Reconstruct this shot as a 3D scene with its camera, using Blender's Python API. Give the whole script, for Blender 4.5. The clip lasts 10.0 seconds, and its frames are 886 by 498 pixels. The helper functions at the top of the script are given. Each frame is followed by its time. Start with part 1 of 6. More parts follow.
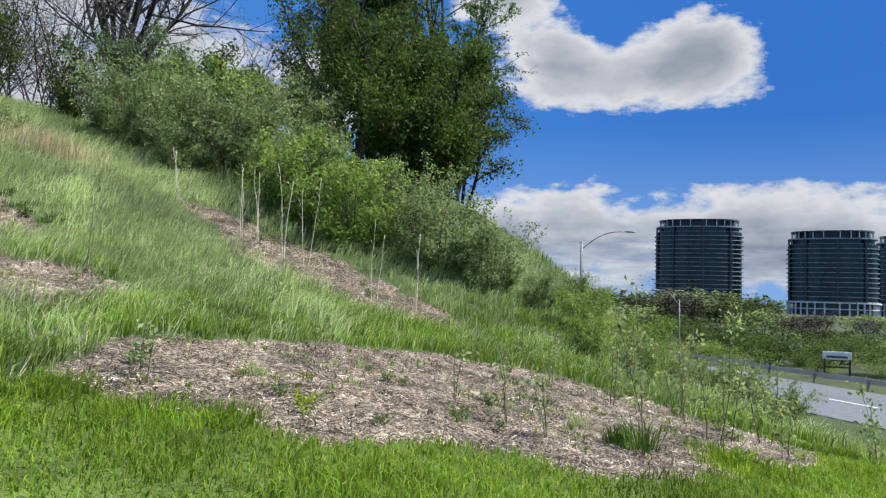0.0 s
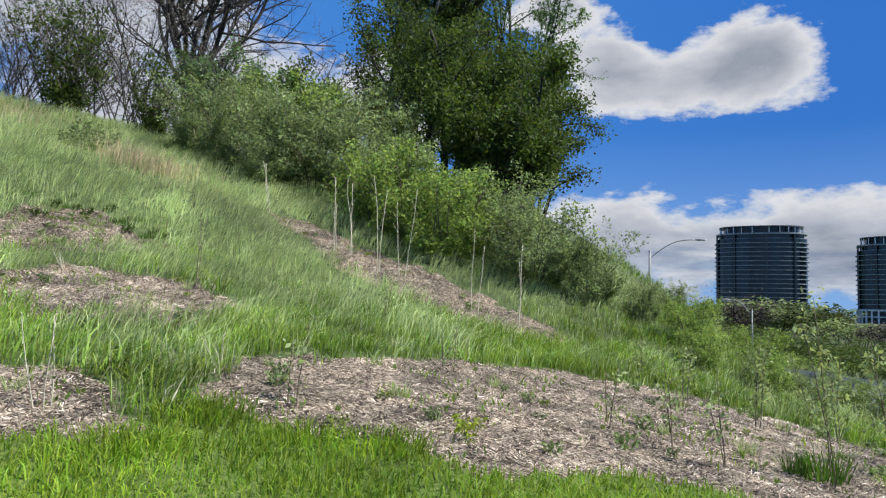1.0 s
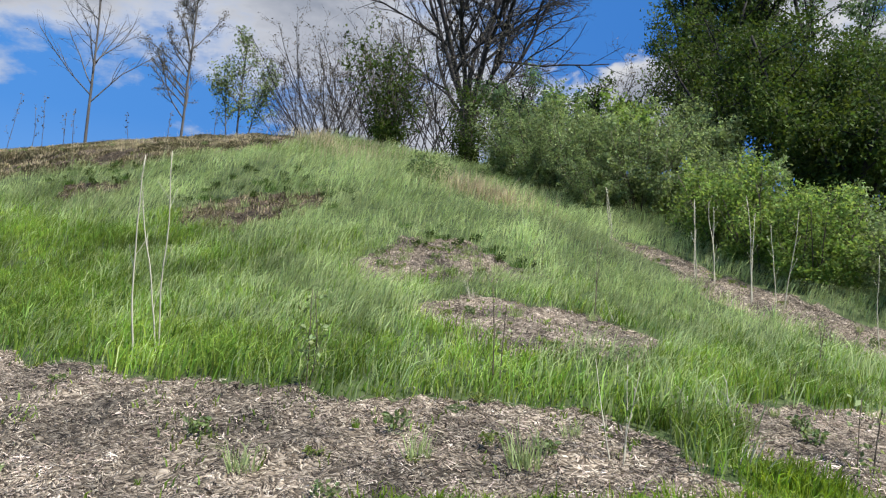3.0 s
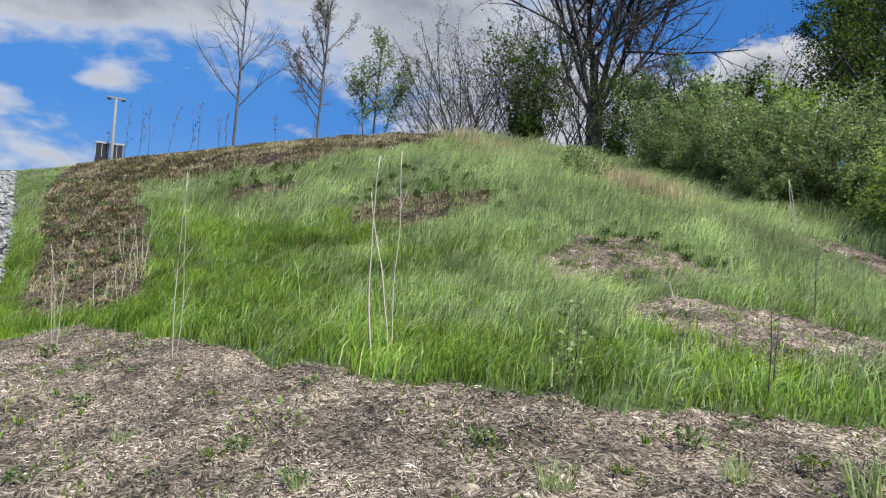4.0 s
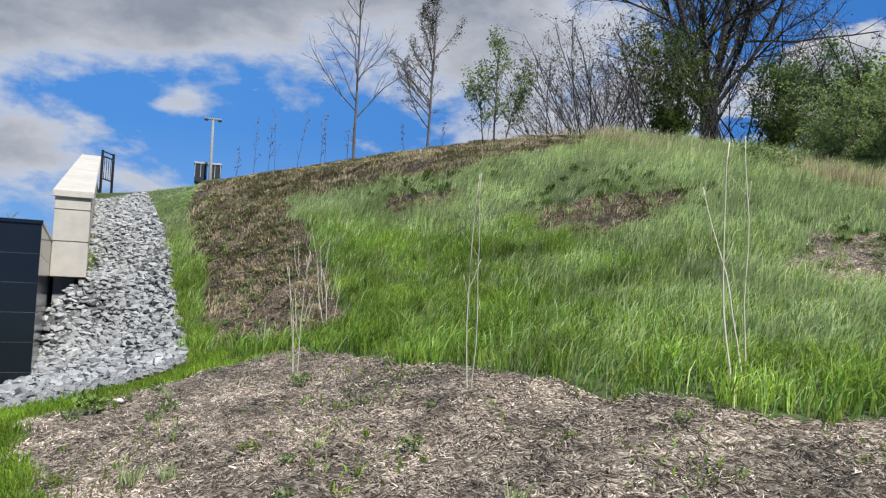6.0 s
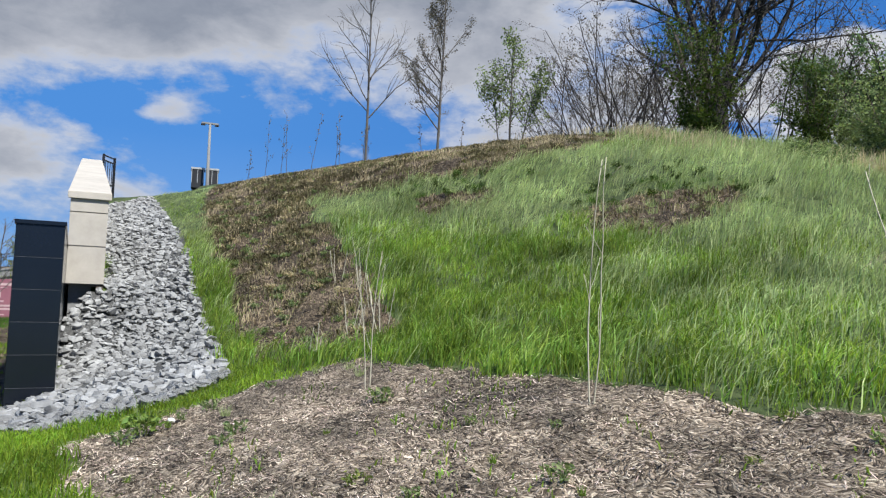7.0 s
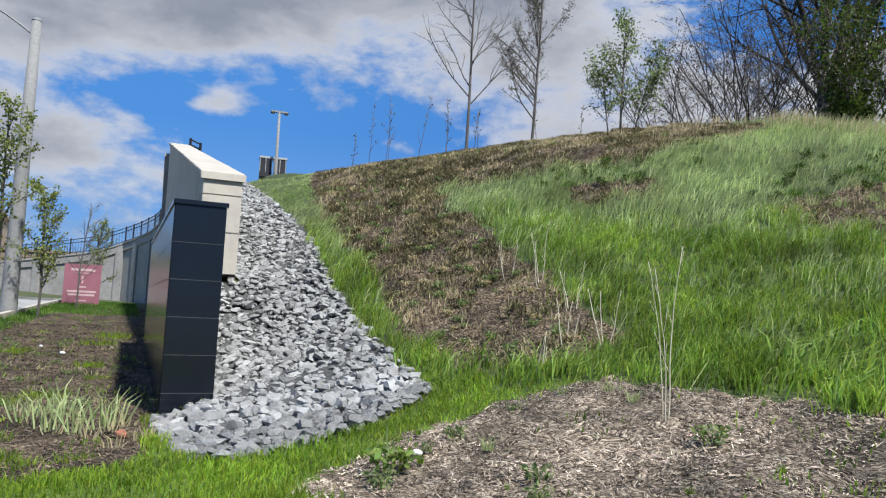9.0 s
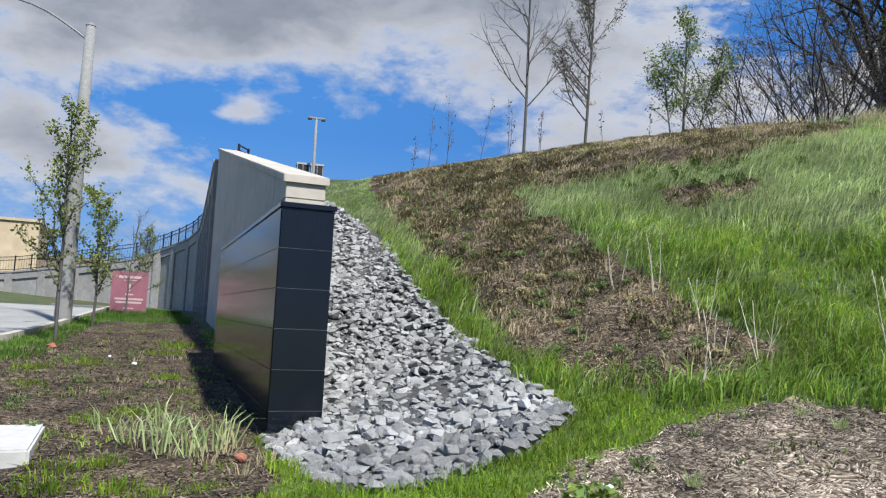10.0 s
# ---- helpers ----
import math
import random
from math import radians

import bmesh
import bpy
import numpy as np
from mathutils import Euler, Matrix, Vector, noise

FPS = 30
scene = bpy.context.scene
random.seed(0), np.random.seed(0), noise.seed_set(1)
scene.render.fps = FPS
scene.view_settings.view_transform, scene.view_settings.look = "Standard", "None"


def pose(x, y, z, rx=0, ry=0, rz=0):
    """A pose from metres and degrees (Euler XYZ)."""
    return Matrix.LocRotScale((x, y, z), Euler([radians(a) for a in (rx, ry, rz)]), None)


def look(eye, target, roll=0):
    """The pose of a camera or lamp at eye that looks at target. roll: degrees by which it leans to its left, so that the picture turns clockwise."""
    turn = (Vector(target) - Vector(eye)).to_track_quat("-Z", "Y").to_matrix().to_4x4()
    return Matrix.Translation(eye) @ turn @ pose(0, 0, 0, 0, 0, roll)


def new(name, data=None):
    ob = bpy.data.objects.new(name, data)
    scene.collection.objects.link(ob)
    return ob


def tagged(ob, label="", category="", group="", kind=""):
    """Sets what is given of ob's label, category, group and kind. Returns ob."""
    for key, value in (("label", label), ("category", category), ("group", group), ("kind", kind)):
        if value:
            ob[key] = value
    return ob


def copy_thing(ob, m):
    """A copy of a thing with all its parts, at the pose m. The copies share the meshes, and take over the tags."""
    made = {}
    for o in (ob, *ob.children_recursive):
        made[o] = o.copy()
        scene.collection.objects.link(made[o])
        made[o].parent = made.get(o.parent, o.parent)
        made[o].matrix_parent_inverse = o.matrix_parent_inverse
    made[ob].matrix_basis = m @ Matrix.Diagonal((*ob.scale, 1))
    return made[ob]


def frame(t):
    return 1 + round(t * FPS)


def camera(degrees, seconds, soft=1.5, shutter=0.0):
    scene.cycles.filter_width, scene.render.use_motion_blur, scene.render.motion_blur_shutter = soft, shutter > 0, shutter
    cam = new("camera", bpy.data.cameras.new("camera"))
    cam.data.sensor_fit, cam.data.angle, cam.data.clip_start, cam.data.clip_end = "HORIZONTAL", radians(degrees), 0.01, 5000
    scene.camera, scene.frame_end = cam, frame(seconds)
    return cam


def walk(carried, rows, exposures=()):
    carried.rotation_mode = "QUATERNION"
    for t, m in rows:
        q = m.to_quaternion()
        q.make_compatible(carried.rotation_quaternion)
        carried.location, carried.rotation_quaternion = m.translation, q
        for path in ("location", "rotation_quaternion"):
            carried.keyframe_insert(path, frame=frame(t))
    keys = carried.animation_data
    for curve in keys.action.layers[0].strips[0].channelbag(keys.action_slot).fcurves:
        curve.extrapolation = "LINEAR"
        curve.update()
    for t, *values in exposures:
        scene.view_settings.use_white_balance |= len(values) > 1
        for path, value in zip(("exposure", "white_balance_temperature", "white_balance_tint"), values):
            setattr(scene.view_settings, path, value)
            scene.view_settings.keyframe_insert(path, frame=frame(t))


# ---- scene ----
cam = camera(62.7, 10.0, soft=1.25)
METRES, EYE, TILT, LEAN, TURN = 12.0, 1.6, 0.0, 0.0, 29.9
ROWS = [
    (0.0, 0.0, 0.0, 0.0, -0.12, 3.73, -1.81),
    (0.5, -0.0335, 0.0172, -0.0005, 1.46, 4.16, -1.75),
    (1.0, -0.07, 0.0333, 0.0016, 4.08, 4.46, -1.44),
    (1.5, -0.1141, 0.0371, 0.0069, 7.89, 4.78, -1.19),
    (2.0, -0.1633, 0.041, 0.0065, 12.52, 5.09, -1.3),
    (2.5, -0.2092, 0.0345, 0.0092, 17.55, 5.36, -1.86),
    (4.0, -0.3586, 0.0026, 0.0124, 30.5, 4.59, -3.0),
    (4.5, -0.4083, -0.0109, 0.0113, 33.63, 4.44, -2.49),
    (5.0, -0.4598, -0.018, 0.0136, 35.62, 4.57, -2.03),
    (5.5, -0.5089, -0.0237, 0.0128, 36.23, 4.91, -1.76),
    (7.0, -0.6611, -0.0179, 0.0098, 35.17, 5.57, -1.03),
    (7.5, -0.7129, -0.0159, 0.0095, 35.59, 5.52, -1.22),
    (8.0, -0.7657, -0.019, 0.009, 36.31, 5.33, -1.68),
    (8.5, -0.8215, -0.0149, 0.0141, 37.27, 5.16, -2.21),
    (9.0, -0.8742, -0.02, 0.0142, 38.3, 5.09, -2.7),
    (9.5, -0.9281, -0.0217, 0.0138, 39.38, 5.18, -2.79),
    (10.0, -0.9805, -0.0362, 0.0144, 40.13, 5.51, -2.71),
]
walk(cam, [(t, pose(0, 0, EYE, TILT, LEAN, TURN) @ pose(METRES * x, METRES * y, METRES * z, 90 + pitch, roll, yaw)) for t, x, y, z, yaw, pitch, roll in ROWS],
     [(0.0, 0.80), (2.5, 0.76), (5.0, 0.66), (8.0, 0.67), (10.0, 0.70)])
# ---------- world: blue sky with broken cumulus, sun high to the right of the hill ----------
SUN_AZ, SUN_EL = 18.0, 54.0


def link_nodes(nt):
    """A short way to write node trees: n(kind, inputs by index or name, props) gives the node."""
    def n(kind, ins=(), **props):
        node = nt.nodes.new(kind)
        for key, value in props.items():
            if key == "op":
                node.operation = value
            elif key == "blend":
                node.data_type, node.blend_type = "RGBA", value
            elif key == "dims":
                node.noise_dimensions = value
        for key, value in (ins.items() if isinstance(ins, dict) else enumerate(ins)):
            if value is None:
                continue
            if isinstance(value, bpy.types.NodeSocket):
                nt.links.new(value, node.inputs[key])
            elif isinstance(value, bpy.types.Node):
                nt.links.new(value.outputs[0], node.inputs[key])
            else:
                node.inputs[key].default_value = value
        return node
    return n


def ramp(nt, fac, stops):
    node = nt.nodes.new("ShaderNodeValToRGB")
    el = node.color_ramp.elements
    while len(el) < len(stops):
        el.new(0.5)
    for e, (p, c) in zip(el, stops):
        e.position, e.color = p, (*c, 1) if len(c) == 3 else c
    nt.links.new(fac if isinstance(fac, bpy.types.NodeSocket) else fac.outputs[0], node.inputs[0])
    return node


def mix(n, fac, a, b, blend="MIX"):
    node = n("ShaderNodeMix", {0: fac, 6: a, 7: b}, blend=blend)
    return node.outputs[2]


def make_world():
    world = bpy.data.worlds.new("sky")
    world.use_nodes = True
    scene.world = world
    nt = world.node_tree
    nt.nodes.clear()
    n = link_nodes(nt)
    sky = nt.nodes.new("ShaderNodeTexSky")
    sky.sky_type, sky.sun_disc = "NISHITA", False
    sky.sun_elevation, sky.sun_rotation = radians(SUN_EL), radians(90 - SUN_AZ)
    sky.altitude, sky.air_density, sky.dust_density, sky.ozone_density = 100, 1.0, 0.4, 2.0
    coord = nt.nodes.new("ShaderNodeTexCoord")
    turned = n("ShaderNodeVectorRotate", {0: coord.outputs["Generated"], 3: radians(-135)})
    turned.rotation_type = "Z_AXIS"
    sep = n("ShaderNodeSeparateXYZ", [turned])
    azim = n("ShaderNodeMath", [sep.outputs[1], sep.outputs[0]], op="ARCTAN2")
    elev = n("ShaderNodeMath", [sep.outputs[2]], op="ARCSINE")
    azd = n("ShaderNodeMath", [azim, 180 / math.pi], op="MULTIPLY")
    eld = n("ShaderNodeMath", [elev, 180 / math.pi], op="MULTIPLY")
    flat = n("ShaderNodeCombineXYZ", [azd, n("ShaderNodeMath", [eld, 1.9], op="MULTIPLY"), 0.0])
    big = n("ShaderNodeTexNoise", {"Vector": flat, "Scale": 0.085, "Detail": 11.0, "Roughness": 0.58, "Distortion": 0.3})
    fine = n("ShaderNodeTexNoise", {"Vector": flat, "Scale": 0.42, "Detail": 6.0, "Roughness": 0.6})
    dens = n("ShaderNodeMath", [n("ShaderNodeMath", [n("ShaderNodeMath", [big, 0.5], op="SUBTRACT"), 0.95], op="MULTIPLY"),
                                n("ShaderNodeMath", [n("ShaderNodeMath", [fine, 0.5], op="SUBTRACT"), 0.36], op="MULTIPLY")], op="ADD")
    # extra unseen cloud above the view, added to lift and whiten the ambient light
    high = n("ShaderNodeMapRange", {0: eld, 1: 26.0, 2: 45.0, 3: 0.40, 4: 0.47}).outputs[0]
    dens = n("ShaderNodeMath", [dens, high], op="ADD")
    # the clouds that stand in the sky: bearing from 135, height, half width, half height, weight
    for a, e, w, h, k in CLOUDS:
        da = n("ShaderNodeMath", [n("ShaderNodeMath", [azd, a], op="SUBTRACT"), 1.0 / w], op="MULTIPLY")
        de = n("ShaderNodeMath", [n("ShaderNodeMath", [eld, e], op="SUBTRACT"), 1.0 / h], op="MULTIPLY")
        r2 = n("ShaderNodeMath", [n("ShaderNodeMath", [da, da], op="MULTIPLY"), n("ShaderNodeMath", [de, de], op="MULTIPLY")], op="ADD")
        g = n("ShaderNodeMath", [n("ShaderNodeMath", [r2, -1.0], op="MULTIPLY")], op="EXPONENT")
        dens = n("ShaderNodeMath", [n("ShaderNodeMath", [g, k], op="MULTIPLY"), dens], op="ADD")
    crisp = ramp(nt, dens, [(0.46, (0, 0, 0)), (0.525, (0.75, 0.75, 0.75)), (0.60, (1, 1, 1))])
    veil = ramp(nt, dens, [(0.41, (0, 0, 0)), (0.52, (0.5, 0.5, 0.5)), (0.68, (0.97, 0.97, 0.97))])
    cover = mix(n, n("ShaderNodeMapRange", {0: azd, 1: -5.0, 2: 20.0}).outputs[0], crisp.outputs[0], veil.outputs[0])
    shade = ramp(nt, dens, [(0.47, (0.86, 0.91, 0.98)), (0.58, (1.06, 1.06, 1.07)), (0.70, (0.78, 0.80, 0.86)), (0.92, (0.46, 0.50, 0.58))])
    mottled = mix(n, 0.34, shade.outputs[0], ramp(nt, fine, [(0.32, (0.60, 0.63, 0.69)), (0.66, (1, 1, 1))]).outputs[0], "MULTIPLY")
    bars = n("ShaderNodeTexNoise", {"Vector": n("ShaderNodeCombineXYZ", [n("ShaderNodeMath", [azd, 0.22], op="MULTIPLY"), n("ShaderNodeMath", [eld, 1.25], op="MULTIPLY"), 3.0]), "Scale": 0.55, "Detail": 5.0, "Roughness": 0.6})
    low = n("ShaderNodeMapRange", {0: eld, 1: 7.2, 2: 4.6}).outputs[0]
    mottled = mix(n, low, mottled, mix(n, 1.0, mottled, ramp(nt, bars, [(0.36, (0.46, 0.56, 0.72)), (0.60, (0.96, 0.98, 1))]).outputs[0], "MULTIPLY"))
    deep = mix(n, 1.0, sky.outputs[0], (0.046 * 0.55, 0.046 * 0.96, 0.046 * 1.48, 1), "MULTIPLY")
    west = n("ShaderNodeMapRange", {0: azd, 1: -40.0, 2: 38.0}).outputs[0]
    deep = mix(n, 0.85, deep, mix(n, west, (0.017, 0.098, 0.34, 1), (0.052, 0.185, 0.475, 1)))
    haze = ramp(nt, n("ShaderNodeMath", [eld, 1 / 90.0], op="MULTIPLY"), [(0.0, (0.6, 0.6, 0.6)), (0.15, (0, 0, 0))])
    clear = mix(n, haze.outputs[0], deep, (0.20, 0.33, 0.52, 1))
    out = mix(n, cover, clear, n("ShaderNodeVectorMath", [mottled, (0.42, 0.425, 0.435)], op="MULTIPLY").outputs[0])
    bg = n("ShaderNodeBackground", {0: out, 1: 1.0})
    nt.links.new(bg.outputs[0], nt.nodes.new("ShaderNodeOutputWorld").inputs[0])


CLOUDS = [(-23.6, 17.6, 3.2, 3.0, 0.36), (-35.2, 18.3, 4.0, 3.2, 0.42), (-29.4, 17.2, 5.0, 2.3, 0.36), (-28.2, 21.2, 1.7, 1.2, -0.22), (-19.5, 22.9, 3.0, 1.6, 0.26), (-48.2, 17.0, 2.4, 2.6, 0.32),
          (-31, 11.6, 17, 2.0, -0.42), (-43.6, 14.5, 3.2, 4.2, -0.28), (-41.8, 20.5, 2.4, 4.0, -0.22), (-33, 5.4, 24, 2.4, 0.40), (-27, 8.0, 3.0, 1.0, 0.10), (-45, 8.6, 4.0, 1.2, 0.14), (-41, 2.6, 5.0, 2.0, 0.30),
          (24, 25, 17, 6.0, 0.50), (52, 21, 12, 5.0, 0.44), (40, 23.5, 8, 3.2, 0.30), (55, 10.5, 6, 3.6, 0.42), (14, 10, 9, 5, 0.24), (39, 14.0, 7, 3.0, -0.24), (40.3, 15.0, 2.3, 1.0, 0.30), (42.6, 14.6, 2.0, 0.7, 0.16), (30, 10, 9, 3.5, -0.18),
          (-3, 22, 6, 5, -0.25), (45, 8.8, 4, 1.6, 0.22), (33, 9.8, 2.5, 1.2, 0.25), (-10, 13, 4, 3, 0.22), (-7, 17.4, 4.8, 3.0, 0.45), (6, 15.5, 8, 6, 0.22), (47.5, 12.6, 1.6, 0.9, 0.20)]
make_world()

sun = new("sun", bpy.data.lights.new("sun", "SUN"))
sun.data.energy, sun.data.angle, sun.data.color = 5.0, radians(3.0), (0.985, 0.985, 0.935)
sa, se = radians(SUN_AZ), radians(SUN_EL)
sun.matrix_world = look((40 * math.cos(sa) * math.cos(se), 40 * math.sin(sa) * math.cos(se), 40 * math.sin(se)), (0, 0, 0))

# ---------- materials ----------


def surface(name, stops, scale, rough=0.85, bump=0.3, bump_scale=None, large=0.25, large_scale=0.6, spread=0.0, per="", spec=0.3, metal=0.0, through_light=0.0, stretch=None, detail=6.0, tint=(1.15, 1.15, 0.65)):
    """Grain in the colours of stops at scale (per metre), slow blotches, relief, and a difference from piece to piece."""
    m = bpy.data.materials.new(name)
    m.use_nodes = True
    nt = m.node_tree
    nt.nodes.clear()
    n = link_nodes(nt)
    coord = nt.nodes.new("ShaderNodeTexCoord").outputs["Object"]
    if stretch:
        coord = n("ShaderNodeMapping", {0: coord, 3: stretch}).outputs[0]
    grain = n("ShaderNodeTexNoise", {"Vector": coord, "Scale": scale, "Detail": detail, "Roughness": 0.65})
    colour = ramp(nt, grain, [(0.28 + 0.44 * i / max(1, len(stops) - 1), c) for i, c in enumerate(stops)]).outputs[0]
    slow = n("ShaderNodeTexNoise", {"Vector": coord, "Scale": large_scale, "Detail": 3.0})
    v = ramp(nt, slow, [(0.3, (1 - large,) * 3), (0.7, (1 + large,) * 3)]).outputs[0]
    colour = mix(n, 1.0, colour, v, "MULTIPLY")
    if per:
        rnd = (nt.nodes.new("ShaderNodeNewGeometry").outputs["Random Per Island"] if per == "island" else nt.nodes.new("ShaderNodeObjectInfo").outputs["Random"])
        val = n("ShaderNodeMapRange", {0: rnd, 3: 1 - spread, 4: 1 + spread}).outputs[0]
        second = n("ShaderNodeMath", [n("ShaderNodeMath", [rnd, 7.31], op="MULTIPLY")], op="FRACT").outputs[0]
        hue = n("ShaderNodeMapRange", {0: second, 3: 0.5 - 0.035 * min(1, spread * 2), 4: 0.5 + 0.02 * min(1, spread * 2)}).outputs[0]
        hsv = n("ShaderNodeHueSaturation", {"Hue": hue, "Value": val, "Color": colour})
        colour = hsv.outputs[0]
    bsdf = n("ShaderNodeBsdfPrincipled", {"Base Color": colour, "Roughness": rough, "Metallic": metal, "Specular IOR Level": spec})
    if bump:
        bn = n("ShaderNodeTexNoise", {"Vector": coord, "Scale": bump_scale or scale * 2, "Detail": 5.0})
        nt.links.new(n("ShaderNodeBump", {"Strength": bump, "Distance": 0.02, "Height": bn.outputs[0]}).outputs[0], bsdf.inputs["Normal"])
    shader = bsdf.outputs[0]
    if through_light:
        tr = n("ShaderNodeBsdfTranslucent", {0: mix(n, 1.0, colour, (*tint, 1), "MULTIPLY")})
        shader = n("ShaderNodeMixShader", [through_light, shader, tr.outputs[0]]).outputs[0]
    nt.links.new(shader, nt.nodes.new("ShaderNodeOutputMaterial").inputs[0])
    return m


def shredded(name, stops, size, blotch):
    """Shredded wood: two crossing layers of narrow flakes, each flake with its own tone and gap shade painted along its
    edge, over slow dark blotches.
    """
    m = bpy.data.materials.new(name)
    m.use_nodes = True
    nt = m.node_tree
    nt.nodes.clear()
    n = link_nodes(nt)
    coord = nt.nodes.new("ShaderNodeTexCoord").outputs["Object"]
    warp = n("ShaderNodeTexNoise", {"Vector": coord, "Scale": 3.5, "Detail": 2.0})
    bent = n("ShaderNodeVectorMath", [coord, n("ShaderNodeVectorMath", [warp.outputs[1], (0.35, 0.35, 0.35)], op="MULTIPLY").outputs[0]], op="ADD").outputs[0]
    tones, rises = [], []
    for turn, stretch, scale in ((0.5, (1.0, 0.22, 0.6), 1.0), (2.1, (0.24, 1.0, 0.6), 0.8)):
        flat = n("ShaderNodeMapping", {0: bent, 2: (0, 0, turn), 3: stretch})
        cell = n("ShaderNodeTexVoronoi", {"Vector": flat, "Scale": scale / size})
        tones.append(n("ShaderNodeSeparateColor", [cell.outputs["Color"]]).outputs[0])
        rises.append(cell.outputs["Distance"])
    pick = n("ShaderNodeMath", [n("ShaderNodeTexNoise", {"Vector": coord, "Scale": 14.0, "Detail": 2.0}), 0.5], op="GREATER_THAN").outputs[0]
    tone = n("ShaderNodeMix", {0: pick, 2: tones[0], 3: tones[1]}).outputs[0]
    rise = n("ShaderNodeMix", {0: pick, 2: rises[0], 3: rises[1]}).outputs[0]
    colour = ramp(nt, tone, [(i / (len(stops) - 1), c) for i, c in enumerate(stops)]).outputs[0]
    edge = ramp(nt, rise, [(0.35, (1, 1, 1)), (0.80, (0.52, 0.50, 0.48))]).outputs[0]
    colour = mix(n, 1.0, colour, edge, "MULTIPLY")
    slow = n("ShaderNodeTexNoise", {"Vector": coord, "Scale": 1.5, "Detail": 4.0, "Roughness": 0.6})
    colour = mix(n, 1.0, colour, ramp(nt, slow, [(0.34, (1 - blotch,) * 3), (0.64, (1.40, 1.36, 1.32))]).outputs[0], "MULTIPLY")
    bsdf = n("ShaderNodeBsdfPrincipled", {"Base Color": colour, "Roughness": 0.9, "Specular IOR Level": 0.2})
    nt.links.new(n("ShaderNodeBump", {"Strength": 1.0, "Distance": 0.02, "Height": n("ShaderNodeMath", [1.0, rise], op="SUBTRACT").outputs[0]}).outputs[0], bsdf.inputs["Normal"])
    nt.links.new(bsdf.outputs[0], nt.nodes.new("ShaderNodeOutputMaterial").inputs[0])
    return m


M_LAWN_SOIL = surface("lawn_soil", [(0.030, 0.052, 0.010), (0.075, 0.115, 0.018), (0.14, 0.17, 0.04)], 30, bump=0.9, bump_scale=60, large=0.35, large_scale=1.5)
# soil darkened so that gaps between the blades read as shade
M_MEADOW_SHADE_SOIL = surface("meadow_shade_soil", [(0.020, 0.030, 0.009), (0.045, 0.065, 0.018), (0.09, 0.11, 0.04)], 7, large=0.3)
M_MULCH = shredded("wood_mulch", [(0.038, 0.029, 0.021), (0.140, 0.111, 0.084), (0.28, 0.230, 0.176), (0.49, 0.42, 0.335)], 0.0135, 0.64)
M_BROWN_MULCH = shredded("brown_mulch", [(0.018, 0.013, 0.009), (0.060, 0.044, 0.030), (0.125, 0.095, 0.064), (0.27, 0.215, 0.15)], 0.018, 0.6)
M_GRIT = surface("stone_grit", [(0.03, 0.03, 0.03), (0.075, 0.074, 0.073), (0.15, 0.149, 0.147)], 30, bump=0.9)
M_FAR_GROUND = surface("far_ground", [(0.03, 0.042, 0.014), (0.055, 0.068, 0.024), (0.09, 0.092, 0.042)], 0.8, large=0.3, large_scale=0.05, bump=0.0)
M_LAWN = surface("lawn_blades", [(0.115, 0.212, 0.018), (0.235, 0.345, 0.040)], 0.8, rough=0.6, bump=0, large=0.45, large_scale=0.9, spread=0.45, per="island", through_light=0.5)
M_MEADOW = surface("meadow_blades", [(0.096, 0.182, 0.018), (0.245, 0.360, 0.070)], 0.9, rough=0.6, bump=0, large=0.5, large_scale=0.8, spread=0.5, per="island", through_light=0.5)
M_BROAD = surface("broad_blades", [(0.17, 0.285, 0.045), (0.33, 0.46, 0.13)], 2.0, rough=0.55, bump=0, large=0.3, spread=0.4, per="island", through_light=0.5)
M_LAWN_DARK = surface("deep_green_blades", [(0.05, 0.12, 0.014), (0.10, 0.20, 0.03)], 0.8, rough=0.6, bump=0, large=0.3, spread=0.4, per="island", through_light=0.45)
M_REED = surface("reed_blades", [(0.26, 0.33, 0.14), (0.42, 0.48, 0.25)], 6, rough=0.6, bump=0, large=0.2, spread=0.3, per="island", through_light=0.4)
M_PALE = surface("pale_blades", [(0.295, 0.385, 0.148), (0.49, 0.55, 0.285)], 0.9, rough=0.6, bump=0, large=0.4, large_scale=0.8, spread=0.4, per="island", through_light=0.5, tint=(1.02, 1.08, 0.76))
M_STRAW = surface("straw_blades", [(0.45, 0.37, 0.215), (0.66, 0.57, 0.38)], 3, rough=0.75, bump=0, spread=0.3, per="island", through_light=0.5, tint=(1.0, 0.95, 0.8))
M_CHIP = surface("wood_chip", [(0.060, 0.046, 0.034), (0.27, 0.220, 0.168), (0.64, 0.56, 0.46)], 6, bump=0.3, spread=0.75, per="island", large=0.6, large_scale=1.3)
M_BROWN_CHIP = surface("brown_chip", [(0.060, 0.046, 0.032), (0.180, 0.142, 0.096), (0.41, 0.345, 0.245)], 5, bump=0.3, spread=0.6, per="island", large=0.45, large_scale=0.9)
M_TAN = surface("dead_leaf", [(0.070, 0.066, 0.028), (0.145, 0.130, 0.065), (0.26, 0.235, 0.14)], 3, rough=0.8, bump=0, spread=0.6, per="island", large=0.45, large_scale=0.9, through_light=0.3, tint=(1.0, 0.95, 0.8))
M_STONE = surface("crushed_stone", [(0.185, 0.184, 0.183), (0.25, 0.249, 0.247), (0.315, 0.313, 0.31)], 7, rough=0.9, bump=0.8, bump_scale=25, large=0.12, spread=0.26, per="object")
